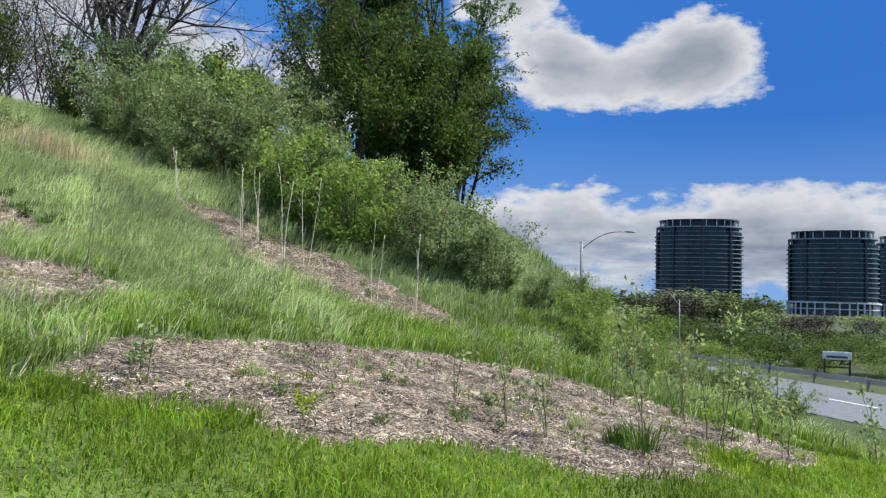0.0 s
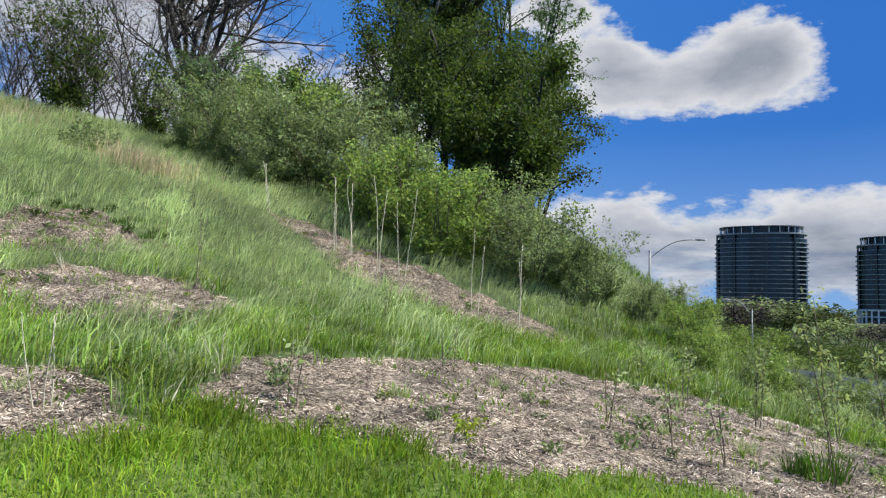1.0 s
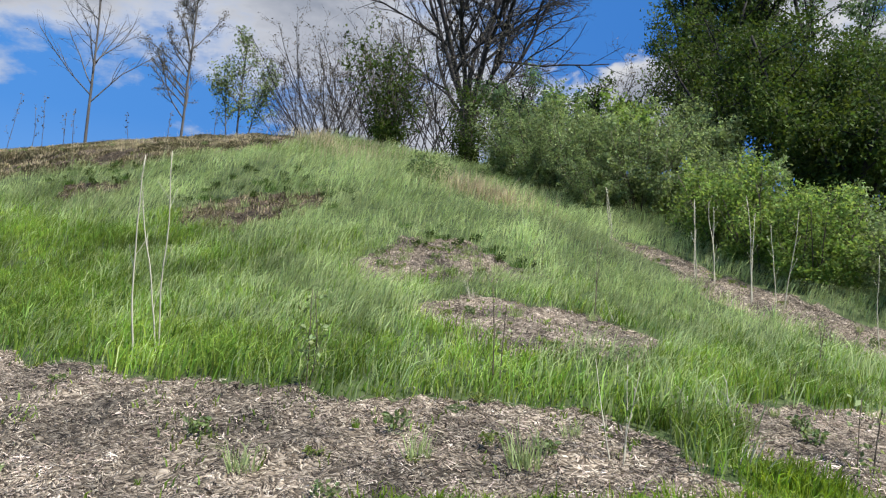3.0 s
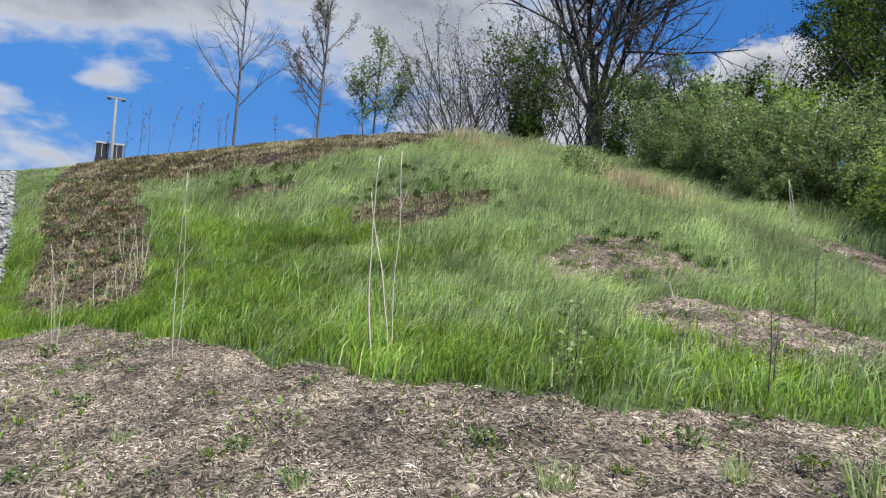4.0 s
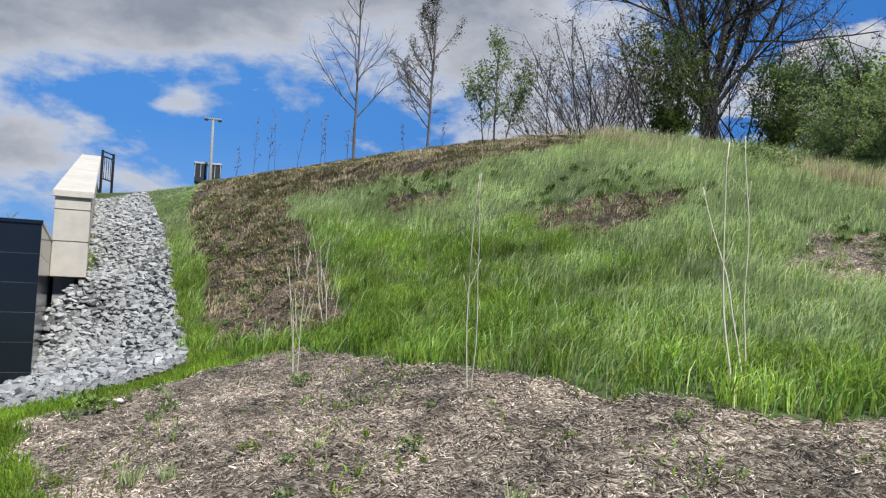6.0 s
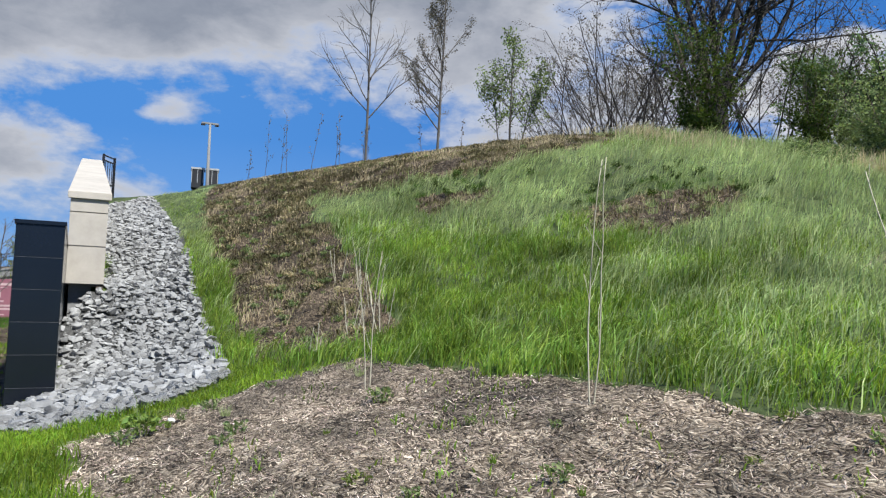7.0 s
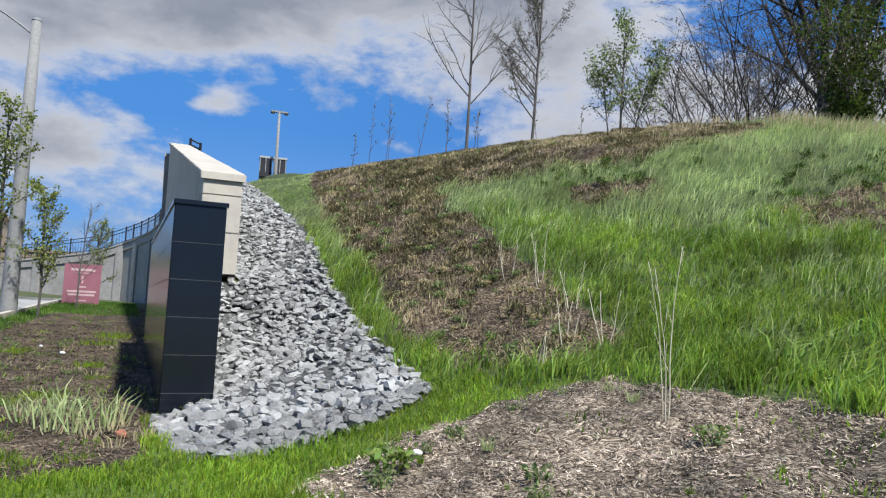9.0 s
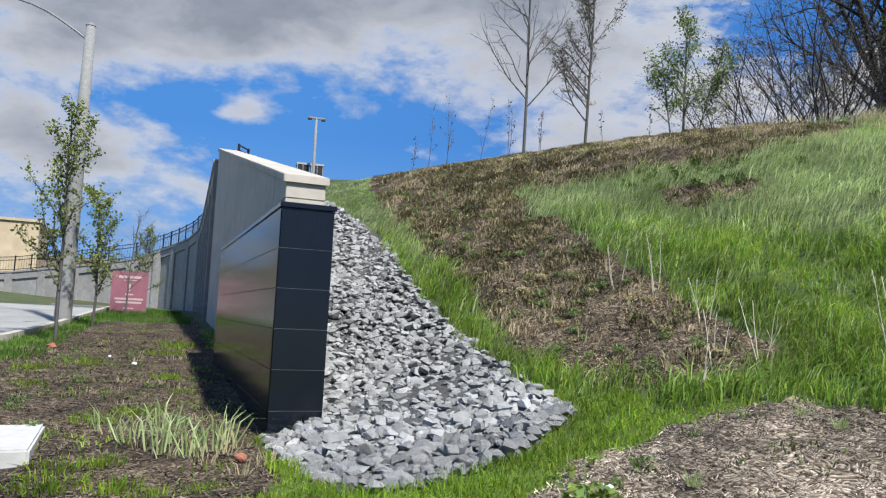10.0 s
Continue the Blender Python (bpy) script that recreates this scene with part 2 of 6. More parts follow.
M_STONE_BED = surface("crushed_stone_bed", [(0.185, 0.184, 0.183), (0.25, 0.249, 0.247), (0.315, 0.313, 0.31)], 7, rough=0.9, bump=0.8, bump_scale=25, large=0.12, spread=0.26, per="island")
M_CONCRETE = surface("cast_concrete", [(0.365, 0.330, 0.288), (0.405, 0.368, 0.322), (0.44, 0.400, 0.352)], 5, rough=0.9, bump=0.08, bump_scale=60, large=0.09, large_scale=0.9)
M_CONCRETE_GREY = surface("weathered_concrete", [(0.235, 0.225, 0.215), (0.29, 0.278, 0.266), (0.34, 0.327, 0.312)], 3, rough=0.9, bump=0.15, bump_scale=40, large=0.14, large_scale=0.4)
M_PAVE = surface("pale_pavement", [(0.215, 0.212, 0.205), (0.265, 0.26, 0.252), (0.31, 0.305, 0.295)], 2, rough=0.9, bump=0.1, large=0.15, large_scale=0.3)
M_ASPHALT = surface("road_asphalt", [(0.10, 0.105, 0.115), (0.135, 0.14, 0.15), (0.17, 0.175, 0.185)], 3, rough=0.9, bump=0.1, large=0.12, large_scale=0.1)
M_GRANITE = surface("dark_granite", [(0.0050, 0.0072, 0.0115), (0.0062, 0.0086, 0.0135), (0.0076, 0.0102, 0.0155)], 40, rough=0.17, bump=0.0, large=0.10, large_scale=1.2, spec=0.4, per="object", spread=0.08)
M_JOINT = surface("grey_mortar", [(0.06, 0.062, 0.068), (0.09, 0.092, 0.10)], 30, bump=0.2)
M_BLACK_METAL = surface("black_metal", [(0.012, 0.012, 0.014), (0.022, 0.022, 0.025)], 20, rough=0.45, bump=0.05, spec=0.5)
M_GALV = surface("galvanised_steel", [(0.17, 0.175, 0.18), (0.24, 0.245, 0.25)], 8, rough=0.55, bump=0.05, metal=0.2, large=0.1)
# paler than the other steel, in place of the sky mirrored in the rail
M_RAIL = surface("rail_steel", [(0.34, 0.345, 0.35), (0.44, 0.445, 0.45)], 8, rough=0.5, bump=0.05, metal=0.3, large=0.1)
M_POLE = surface("pole_concrete", [(0.17, 0.17, 0.17), (0.24, 0.24, 0.24)], 10, rough=0.85, bump=0.15, large=0.1)
M_BARK = surface("dark_bark", [(0.011, 0.009, 0.009), (0.024, 0.020, 0.020), (0.048, 0.041, 0.040)], 9, bump=0.6, stretch=(1, 1, 0.25))
M_GREY_BARK = surface("grey_bark", [(0.055, 0.048, 0.045), (0.095, 0.086, 0.080), (0.15, 0.138, 0.128)], 9, bump=0.5, stretch=(1, 1, 0.25))
M_PALE_STEM = surface("pale_stem", [(0.36, 0.33, 0.25), (0.52, 0.48, 0.38)], 18, bump=0.2, stretch=(1, 1, 0.2))
M_DARK_STEM = surface("dark_stem", [(0.08, 0.06, 0.045), (0.15, 0.12, 0.09)], 18, bump=0.2)
# deep green, darkened further for the shade inside the tall crowns
M_LEAF_DARK = surface("deep_green_shade_leaf", [(0.036, 0.062, 0.013), (0.080, 0.122, 0.028)], 1.2, rough=0.6, spec=0.15, bump=0, spread=0.5, per="island", through_light=0.40)
# paler and bluish: sky light on the outer leaves is put into the colour
M_LEAF_AIRY = surface("sky_tinted_leaf", [(0.080, 0.145, 0.065), (0.145, 0.225, 0.11)], 1.2, rough=0.55, spec=0.25, bump=0, spread=0.45, per="island", through_light=0.45)
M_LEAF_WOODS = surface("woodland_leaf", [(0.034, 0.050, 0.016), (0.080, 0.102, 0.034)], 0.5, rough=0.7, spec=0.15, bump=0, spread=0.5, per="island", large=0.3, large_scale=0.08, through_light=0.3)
M_TWIG_HAZE = surface("bare_twig", [(0.050, 0.040, 0.034), (0.10, 0.085, 0.072)], 0.5, rough=0.8, spec=0.1, bump=0, spread=0.4, per="island")
M_SOIL_CHIP = surface("dark_soil_chip", [(0.040, 0.030, 0.020), (0.095, 0.073, 0.050), (0.20, 0.165, 0.115)], 5, bump=0.3, spread=0.6, per="island", large=0.4, large_scale=0.9)
M_SOIL = shredded("dark_soil", [(0.016, 0.011, 0.008), (0.055, 0.041, 0.028), (0.105, 0.081, 0.057), (0.24, 0.19, 0.14)], 0.020, 0.6)
M_LEAF_OLIVE = surface("grey_green_leaf", [(0.145, 0.192, 0.085), (0.255, 0.318, 0.152)], 1.2, rough=0.7, spec=0.15, bump=0, spread=0.55, per="island", through_light=0.5, tint=(1.05, 1.1, 0.72))
M_LEAF_FRESH = surface("fresh_green_leaf", [(0.145, 0.225, 0.055), (0.25, 0.35, 0.10)], 1.2, rough=0.7, spec=0.15, bump=0, spread=0.5, per="island", through_light=0.5, tint=(1.1, 1.12, 0.7))
M_LEAF_BRONZE = surface("bronze_leaf", [(0.10, 0.085, 0.07), (0.17, 0.15, 0.125)], 1.2, rough=0.75, spec=0.12, bump=0, spread=0.4, per="island", through_light=0.25)
M_LEAF_STREET = surface("street_leaf", [(0.13, 0.165, 0.04), (0.21, 0.255, 0.075)], 1.2, rough=0.6, spec=0.2, bump=0, spread=0.45, per="island", through_light=0.4)
M_LEAF_PALE = surface("pale_leaf", [(0.20, 0.26, 0.11), (0.35, 0.41, 0.21)], 2, rough=0.7, spec=0.15, bump=0, spread=0.45, per="island", through_light=0.45)
M_YELLOW = surface("yellow_green_leaf", [(0.20, 0.26, 0.03), (0.31, 0.37, 0.06)], 3, rough=0.75, spec=0.12, bump=0, spread=0.3, per="island", through_light=0.35)
M_SIGN_RED = surface("faded_red_panel", [(0.20, 0.075, 0.105), (0.25, 0.10, 0.13)], 3, rough=0.6, bump=0.02, large=0.1)
M_SIGN_INK = surface("pale_print", [(0.42, 0.30, 0.31), (0.48, 0.35, 0.36)], 6, rough=0.6, bump=0)
M_WHITE = surface("off_white_paint", [(0.70, 0.70, 0.68), (0.80, 0.80, 0.78)], 6, rough=0.6, bump=0.05, large=0.08)
M_BEIGE = surface("beige_cladding", [(0.42, 0.33, 0.22), (0.50, 0.40, 0.28)], 0.6, rough=0.8, bump=0, large=0.08)
M_BROWN_ROOF = surface("brown_roof", [(0.17, 0.13, 0.10), (0.24, 0.19, 0.15)], 0.8, rough=0.85, bump=0)
M_PAD = surface("pad_concrete", [(0.40, 0.39, 0.375), (0.52, 0.51, 0.49)], 8, rough=0.85, bump=0.2, large=0.15)
M_RED_CLAY = surface("red_clay", [(0.24, 0.085, 0.05), (0.36, 0.15, 0.10)], 12, bump=0.3)
M_TOWER_SLAB = surface("tower_slab", [(0.17, 0.205, 0.225), (0.27, 0.31, 0.33)], 0.3, rough=0.6, bump=0)
M_TOWER_TEAL = surface("teal_slab", [(0.15, 0.215, 0.22), (0.26, 0.34, 0.34)], 0.3, rough=0.6, bump=0)
M_TOWER_GLASS = surface("tower_glass", [(0.006, 0.012, 0.016), (0.022, 0.034, 0.040)], 0.25, rough=0.15, bump=0, spec=0.4, per="island", spread=0.7)
M_TOWER_DARK = surface("tower_frame", [(0.05, 0.06, 0.07), (0.09, 0.10, 0.11)], 0.3, rough=0.6, bump=0)
M_TOWER_WHITE = surface("tower_column", [(0.55, 0.57, 0.58), (0.66, 0.68, 0.69)], 0.3, rough=0.7, bump=0)

# ---------- small tools ----------


def quick_mesh(name, co, loops, counts, mats=(), index=None, smooth=False):
    """A mesh from arrays: corners of all faces in a row, and how many each face has."""
    me = bpy.data.meshes.new(name)
    co, loops, counts = np.asarray(co, dtype=np.float32), np.asarray(loops, dtype=np.int32).ravel(), np.asarray(counts, dtype=np.int32)
    me.vertices.add(len(co))
    me.vertices.foreach_set("co", co.ravel())
    me.loops.add(len(loops))
    me.loops.foreach_set("vertex_index", loops)
    me.polygons.add(len(counts))
    me.polygons.foreach_set("loop_start", np.concatenate([[0], np.cumsum(counts)[:-1]]).astype(np.int32))
    me.polygons.foreach_set("loop_total", counts)
    if index is not None:
        me.polygons.foreach_set("material_index", np.asarray(index, dtype=np.int32))
    me.polygons.foreach_set("use_smooth", np.full(len(counts), smooth, dtype=bool))
    for m in mats:
        me.materials.append(m)
    me.update(calc_edges=True)
    me.validate()
    return me


def hang(name, me, parent=None, label=""):
    ob = new(name, me)
    if parent is not None:
        ob.parent = parent
    return tagged(ob, label)


def part(name, bm, material, parent=None, label=""):
    """Links a bmesh as one mesh object under a thing or a part."""
    me = bpy.data.meshes.new(name)
    bm.to_mesh(me)
    bm.free()
    me.materials.append(material)
    return hang(name, me, parent, label)


def box_bm(x0, x1, y0, y1, z0, z1, bevel=0.0, bm=None):
    bm = bm or bmesh.new()
    made = bmesh.ops.create_cube(bm, size=1.0)["verts"]
    for v in made:
        v.co = Vector((x0 + (v.co.x + 0.5) * (x1 - x0), y0 + (v.co.y + 0.5) * (y1 - y0), z0 + (v.co.z + 0.5) * (z1 - z0)))
    if bevel:
        edges = list({e for v in made for e in v.link_edges})
        bmesh.ops.bevel(bm, geom=edges, offset=bevel, segments=2, affect="EDGES")
    return bm


def tubes(lines, sides=5):
    """Arrays of tapered tubes along polylines, each a list of (point, radius)."""
    co, loops, counts, base = [], [], [], 0
    for line in lines:
        pts = [Vector(p) for p, _ in line]
        k = sides if line[0][1] > 0.012 else 3
        ang = np.arange(k) * 2 * math.pi / k
        for i, (p, r) in enumerate(line):
            d = (pts[min(i + 1, len(pts) - 1)] - pts[max(i - 1, 0)])
            d = d.normalized() if d.length > 1e-6 else Vector((0, 0, 1))
            a = d.cross(Vector((0.31, 0.95, 0.05))).normalized()
            b = d.cross(a)
            for q in ang:
                o = pts[i] + (a * math.cos(q) + b * math.sin(q)) * r
                co.append((o.x, o.y, o.z))
        for i in range(len(line) - 1):
            for j in range(k):
                j2 = (j + 1) % k
                loops += [base + i * k + j, base + i * k + j2, base + (i + 1) * k + j2, base + (i + 1) * k + j]
                counts.append(4)
        loops += [base + (len(line) - 1) * k + j for j in range(k)]
        counts.append(k)
        base += len(line) * k
    return co, loops, counts


def tube_mesh(name, lines, mat, sides=5):
    return quick_mesh(name, *tubes(lines, sides), mats=[mat], smooth=True)


def lattice_noise(x, y, cell, seed):
    """Smooth noise from 0 to 1 over the plan."""
    px, py = np.asarray(x) / cell, np.asarray(y) / cell
    i, j = np.floor(px).astype(np.int64), np.floor(py).astype(np.int64)
    fx, fy = px - i, py - j
    fx, fy = fx * fx * (3 - 2 * fx), fy * fy * (3 - 2 * fy)

    def h(a, b):
        v = (a * 374761393 + b * 668265263 + seed * 974634777) & 0x7FFFFFFF
        v = ((v ^ (v >> 13)) * 1274126177) & 0x7FFFFFFF
        return ((v ^ (v >> 16)) % 65536) / 65535.0
    return (h(i, j) * (1 - fx) + h(i + 1, j) * fx) * (1 - fy) + (h(i, j + 1) * (1 - fx) + h(i + 1, j + 1) * fx) * fy


def step(a, b, v):
    t = np.clip((np.asarray(v, dtype=float) - a) / (b - a), 0, 1)
    return t * t * (3 - 2 * t)


# ---------- the lie of the land ----------
# control heights of the hill, along the footpath (every 6 m) and up the slope (every 4 m)
COS, SIN = math.cos(radians(29.9)), math.sin(radians(29.9))
HILL = np.array([
    [-1.47, -1.91, -2.24, -2.25, -2.97, -4.88, -7.80, -9.51, -9.15],
    [-0.49, -0.53, -0.67, -0.41, -0.72, -1.28, -1.87, -2.47, -0.99],
    [-0.06, 0.03, 0.24, 0.39, 0.21, 1.04, 5.04, 5.05, 6.37],
    [-0.16, -0.26, 0.40, 1.08, 1.86, 1.77, 5.85, 7.47, 9.80],
    [-0.10, -0.16, 0.16, 1.76, 2.38, 4.97, 6.14, 6.90, 9.93],
    [0.14, 0.26, 0.49, 0.60, 3.06, 5.17, 8.85, 7.49, 8.64],
    [0.51, 0.29, -0.22, 0.24, 3.66, 5.73, 8.34, 7.66, 7.44],
    [1.39, 1.53, 1.86, 2.86, 3.84, 5.30, 8.68, 7.90, 7.20],
    [2.79, 3.36, 4.13, 5.17, 5.74, 5.37, 7.71, 7.89, 7.68],
    [4.51, 5.24, 6.04, 6.76, 7.04, 6.84, 7.47, 8.03, 8.30],
    [6.32, 7.07, 7.73, 8.13, 8.13, 7.84, 7.79, 8.21, 8.69],
])


def hill_height(x, y):
    u, v = -(x * COS + y * SIN), -x * SIN + y * COS
    v = np.where(v < 14, v, 14 + (v - 14) * 0.5)
    gu, gv = np.clip((u + 14) / 6, 1, HILL.shape[0] - 2.001), np.clip((v + 6) / 4, 1, HILL.shape[1] - 2.001)
    i, j = gu.astype(int), gv.astype(int)

    def w(f):
        return [(1 - f) ** 3 / 6, (3 * f ** 3 - 6 * f * f + 4) / 6, (-3 * f ** 3 + 3 * f * f + 3 * f + 1) / 6, f ** 3 / 6]
    a, b = w(gu - i), w(gv - j)
    return sum(a[m] * b[k] * HILL[i + m - 1, j + k - 1] for m in range(4) for k in range(4))


def wall_line(x):
    return np.interp(x, [-76, -39, -38.2, -21.6, -21.2, -18], [-4.55, -4.75, -4.75, -4.5, -4.9, -5.0])


def height(x, y):
    """Ground height anywhere: the hill, the street side below the walls, the low road, the far plain."""
    x, y = np.asarray(x, dtype=float), np.asarray(y, dtype=float)
    z = np.maximum(hill_height(x, y), -1.2)
    # the plateau goes on rising westwards, level behind the long wall
    z = z + 0.15 * np.clip(-40 - x, 0, 30) * step(-2.5, 2.5, y)
    z = z + (np.minimum(z, 6.0) - z) * step(-36, -40, x) * (1 - step(-3.0, 2, y))
    # street side
    street = 0.45 + 0.04 * np.clip(-18 - x, 0, 26) + 0.07 * np.clip(-6 - y, 0, 20) * step(-60, -82, x)
    side = 1 - step(-0.10, 0.10, y - wall_line(x))
    side = np.maximum(side, step(-72, -79, x))
    z = z + (street - z) * side * step(-15.2, -18.2, x)
    # stones heaped against the foot of the wing wall
    z = z + 0.70 * np.exp(-((x + 21.8) / 1.1) ** 2 - ((y + 4.4) / 0.75) ** 2) * (1 - side)
    # the lower land with the road
    low = step(16, 38, y + 1.6 * (x + 4))
    z = z + (-3.0 - z) * low
    # far away
    r = np.hypot(x + 15, y - 5)
    return z + (-3.0 - z) * step(125, 230, r)


def rough_height(x, y):
    near = step(60, 30, np.hypot(x + 12, y - 2))
    return height(x, y) + near * (0.06 * (lattice_noise(x, y, 0.9, 3) - 0.5) + 0.06 * (lattice_noise(x, y, 0.36, 4) - 0.5))


def on_ground(x, y):
    return float(height(np.array([x]), np.array([y]))[0])


BEDS = {
    "front": [(-14.0, -4.4), (-14.8, -3.4), (-14.9, -2.3), (-14.5, -1.5), (-13.2, -1.0), (-12.2, -0.7), (-10.2, 0.0), (-9.6, 0.4), (-8.6, 1.0), (-7.8, 1.8), (-7.1, 2.6), (-6.6, 3.0),
              (-5.8, 3.05), (-5.2, 2.85), (-5.1, 2.5), (-5.5, 1.9), (-6.1, 1.1), (-6.3, 0.2), (-6.6, -0.6), (-7.6, -1.6), (-8.6, -2.5), (-10.0, -3.4), (-12.4, -4.25)],
    "right": [(-5.8, 3.7), (-6.1, 4.4), (-5.8, 5.6), (-5.35, 7.0), (-4.9, 8.6), (-4.0, 9.5), (-2.8, 10.4), (-1.5, 10.2), (-0.5, 9.3), (-0.3, 7.8), (-0.9, 6.0), (-1.6, 5.2), (-2.6, 4.7),
              (-3.1, 4.05), (-3.8, 3.8), (-4.4, 3.4), (-5.1, 3.4)],
    "pocket_low": [(-10.2, 3.8), (-10.5, 5.2), (-9.2, 6.3), (-7.9, 6.2), (-7.4, 4.7), (-7.8, 3.6), (-8.8, 3.4)],
    "pocket_mid": [(-12.6, 4.4), (-13.3, 5.9), (-12.8, 6.9), (-11.0, 7.1), (-11.2, 5.2), (-11.7, 4.2)],
    "pocket_high": [(-17.3, 3.2), (-17.0, 4.6), (-16.0, 5.8), (-15.2, 5.1), (-15.4, 3.7), (-16.0, 3.1)],
    "pocket_top": [(-21.3, 1.7), (-19.9, 3.1), (-19.1, 2.7), (-20.2, 1.5)],
    "strip": [(-12.4, 10.2), (-11.6, 10.9), (-9.5, 11.0), (-7.7, 11.2), (-6.1, 11.3), (-5.2, 11.0), (-6.1, 9.9), (-7.7, 9.8), (-9.3, 9.6), (-10.9, 9.9)],
}
BROWN_BEDS = {
    "beside_stone": [(-29.5, -1.6), (-24.2, -2.1), (-21.7, -2.1), (-19.2, -2.2), (-16.7, -2.2), (-15.9, -2.1), (-15.6, -1.3), (-15.8, -0.6), (-18.1, -0.25), (-20.5, -0.05), (-23.6, -0.1), (-23.2, 0.5), (-22.2, 2.1),
                     (-20.8, 3.5), (-20.7, 5.2), (-21.2, 7.2), (-23.4, 9.2), (-28.0, 9.0), (-31.5, 5.0), (-32.0, -0.5)],
    "street_bed": [(-15.45, -5.5), (-15.3, -6.2), (-15.5, -6.9), (-16.0, -7.6), (-16.9, -8.6), (-18.4, -8.9), (-22, -9.0), (-29, -9.0), (-36, -8.4), (-41, -7.2), (-41, -5.7), (-26, -5.4), (-18.6, -5.3)],
}
STONE_BED = [(-33, -2.9), (-26.8, -2.75), (-23.2, -2.55), (-20.1, -2.6), (-17.8, -2.6), (-16.0, -2.7), (-15.4, -3.5), (-15.05, -4.2), (-15.1, -4.85), (-15.9, -5.2), (-17.3, -5.35), (-17.9, -5.3),
             (-18.0, -4.78), (-21.4, -4.78), (-21.5, -4.15), (-33, -4.45)]


def inside(poly, x, y):
    out = np.zeros(np.shape(x), dtype=bool)
    px, py = [p[0] for p in poly], [p[1] for p in poly]
    near = (x >= min(px)) & (x <= max(px)) & (y >= min(py)) & (y <= max(py))
    x, y = x[near], y[near]
    c = np.zeros(x.shape, dtype=bool)
    for (x0, y0), (x1, y1) in zip(poly, poly[1:] + poly[:1]):
        if y0 != y1:
            c ^= ((y0 > y) != (y1 > y)) & (x < (x1 - x0) * (y - y0) / (y1 - y0) + x0)
    out[near] = c
    return out


def zones(x, y):
    """0 lawn, 1 meadow, 2 grey mulch, 3 brown mulch, 4 stone, 5 far ground, 6 dark soil."""
    wx = x + 0.30 * (lattice_noise(x, y, 0.55, 11) - 0.5) + 0.14 * (lattice_noise(x, y, 0.16, 12) - 0.5)
    wy = y + 0.30 * (lattice_noise(x, y, 0.55, 13) - 0.5) + 0.14 * (lattice_noise(x, y, 0.16, 14) - 0.5)
    z = np.zeros(np.shape(x), dtype=int)
    v = -wx * SIN + wy * COS
    u = -(wx * COS + wy * SIN)
    toe = np.where(u < 3, 6.3 + 0.45 * (3 - u), 5.0) + np.where(u > 11, 0.25 * (u - 11), 0)
    z[v > toe] = 1
    z[np.hypot(x + 15, y - 3) > 45] = 5
    for name, p in BEDS.items():
        z[inside(p, wx, wy)] = 3 if name in ("pocket_high", "pocket_top") else 2
    z[inside(BROWN_BEDS["beside_stone"], wx, wy)] = 3
    z[inside(BROWN_BEDS["street_bed"], wx, wy)] = 6
    z[inside(STONE_BED, x + (wx - x) * 0.5, y + (wy - y) * 0.5)] = 4
    return z


def graded(lo, hi, stepsize, reach):
    mid = np.arange(lo, hi + 1e-6, stepsize)
    out, d, p = [], stepsize, 0.0
    while p < reach:
        d *= 1.22
        p += d
        out.append(p)
    out = np.array(out)
    return np.concatenate([lo - out[::-1], mid, hi + out])


def make_ground():
    gx, gy = graded(-34, 2.5, 0.14, 2600), graded(-9, 13.5, 0.14, 2600)
    X, Y = np.meshgrid(gx, gy, indexing="ij")
    Z = rough_height(X, Y)
    nx, ny = X.shape
    idx = np.arange(nx * ny).reshape(nx, ny)
    quads = np.stack([idx[:-1, :-1], idx[1:, :-1], idx[1:, 1:], idx[:-1, 1:]], -1).reshape(-1, 4)
    cx, cy = (X[:-1, :-1] + X[1:, 1:]).ravel() / 2, (Y[:-1, :-1] + Y[1:, 1:]).ravel() / 2
    me = quick_mesh("ground", np.stack([X, Y, Z], -1).reshape(-1, 3), quads, np.full(len(quads), 4),
                    [M_LAWN_SOIL, M_MEADOW_SHADE_SOIL, M_MULCH, M_BROWN_MULCH, M_GRIT, M_FAR_GROUND, M_SOIL], zones(cx, cy), smooth=True)
    tagged(new("ground", me), "grassy earth hillside with mulched planting beds", "ground", kind="structure")


make_ground()

# ---------- walls at the foot of the hill ----------


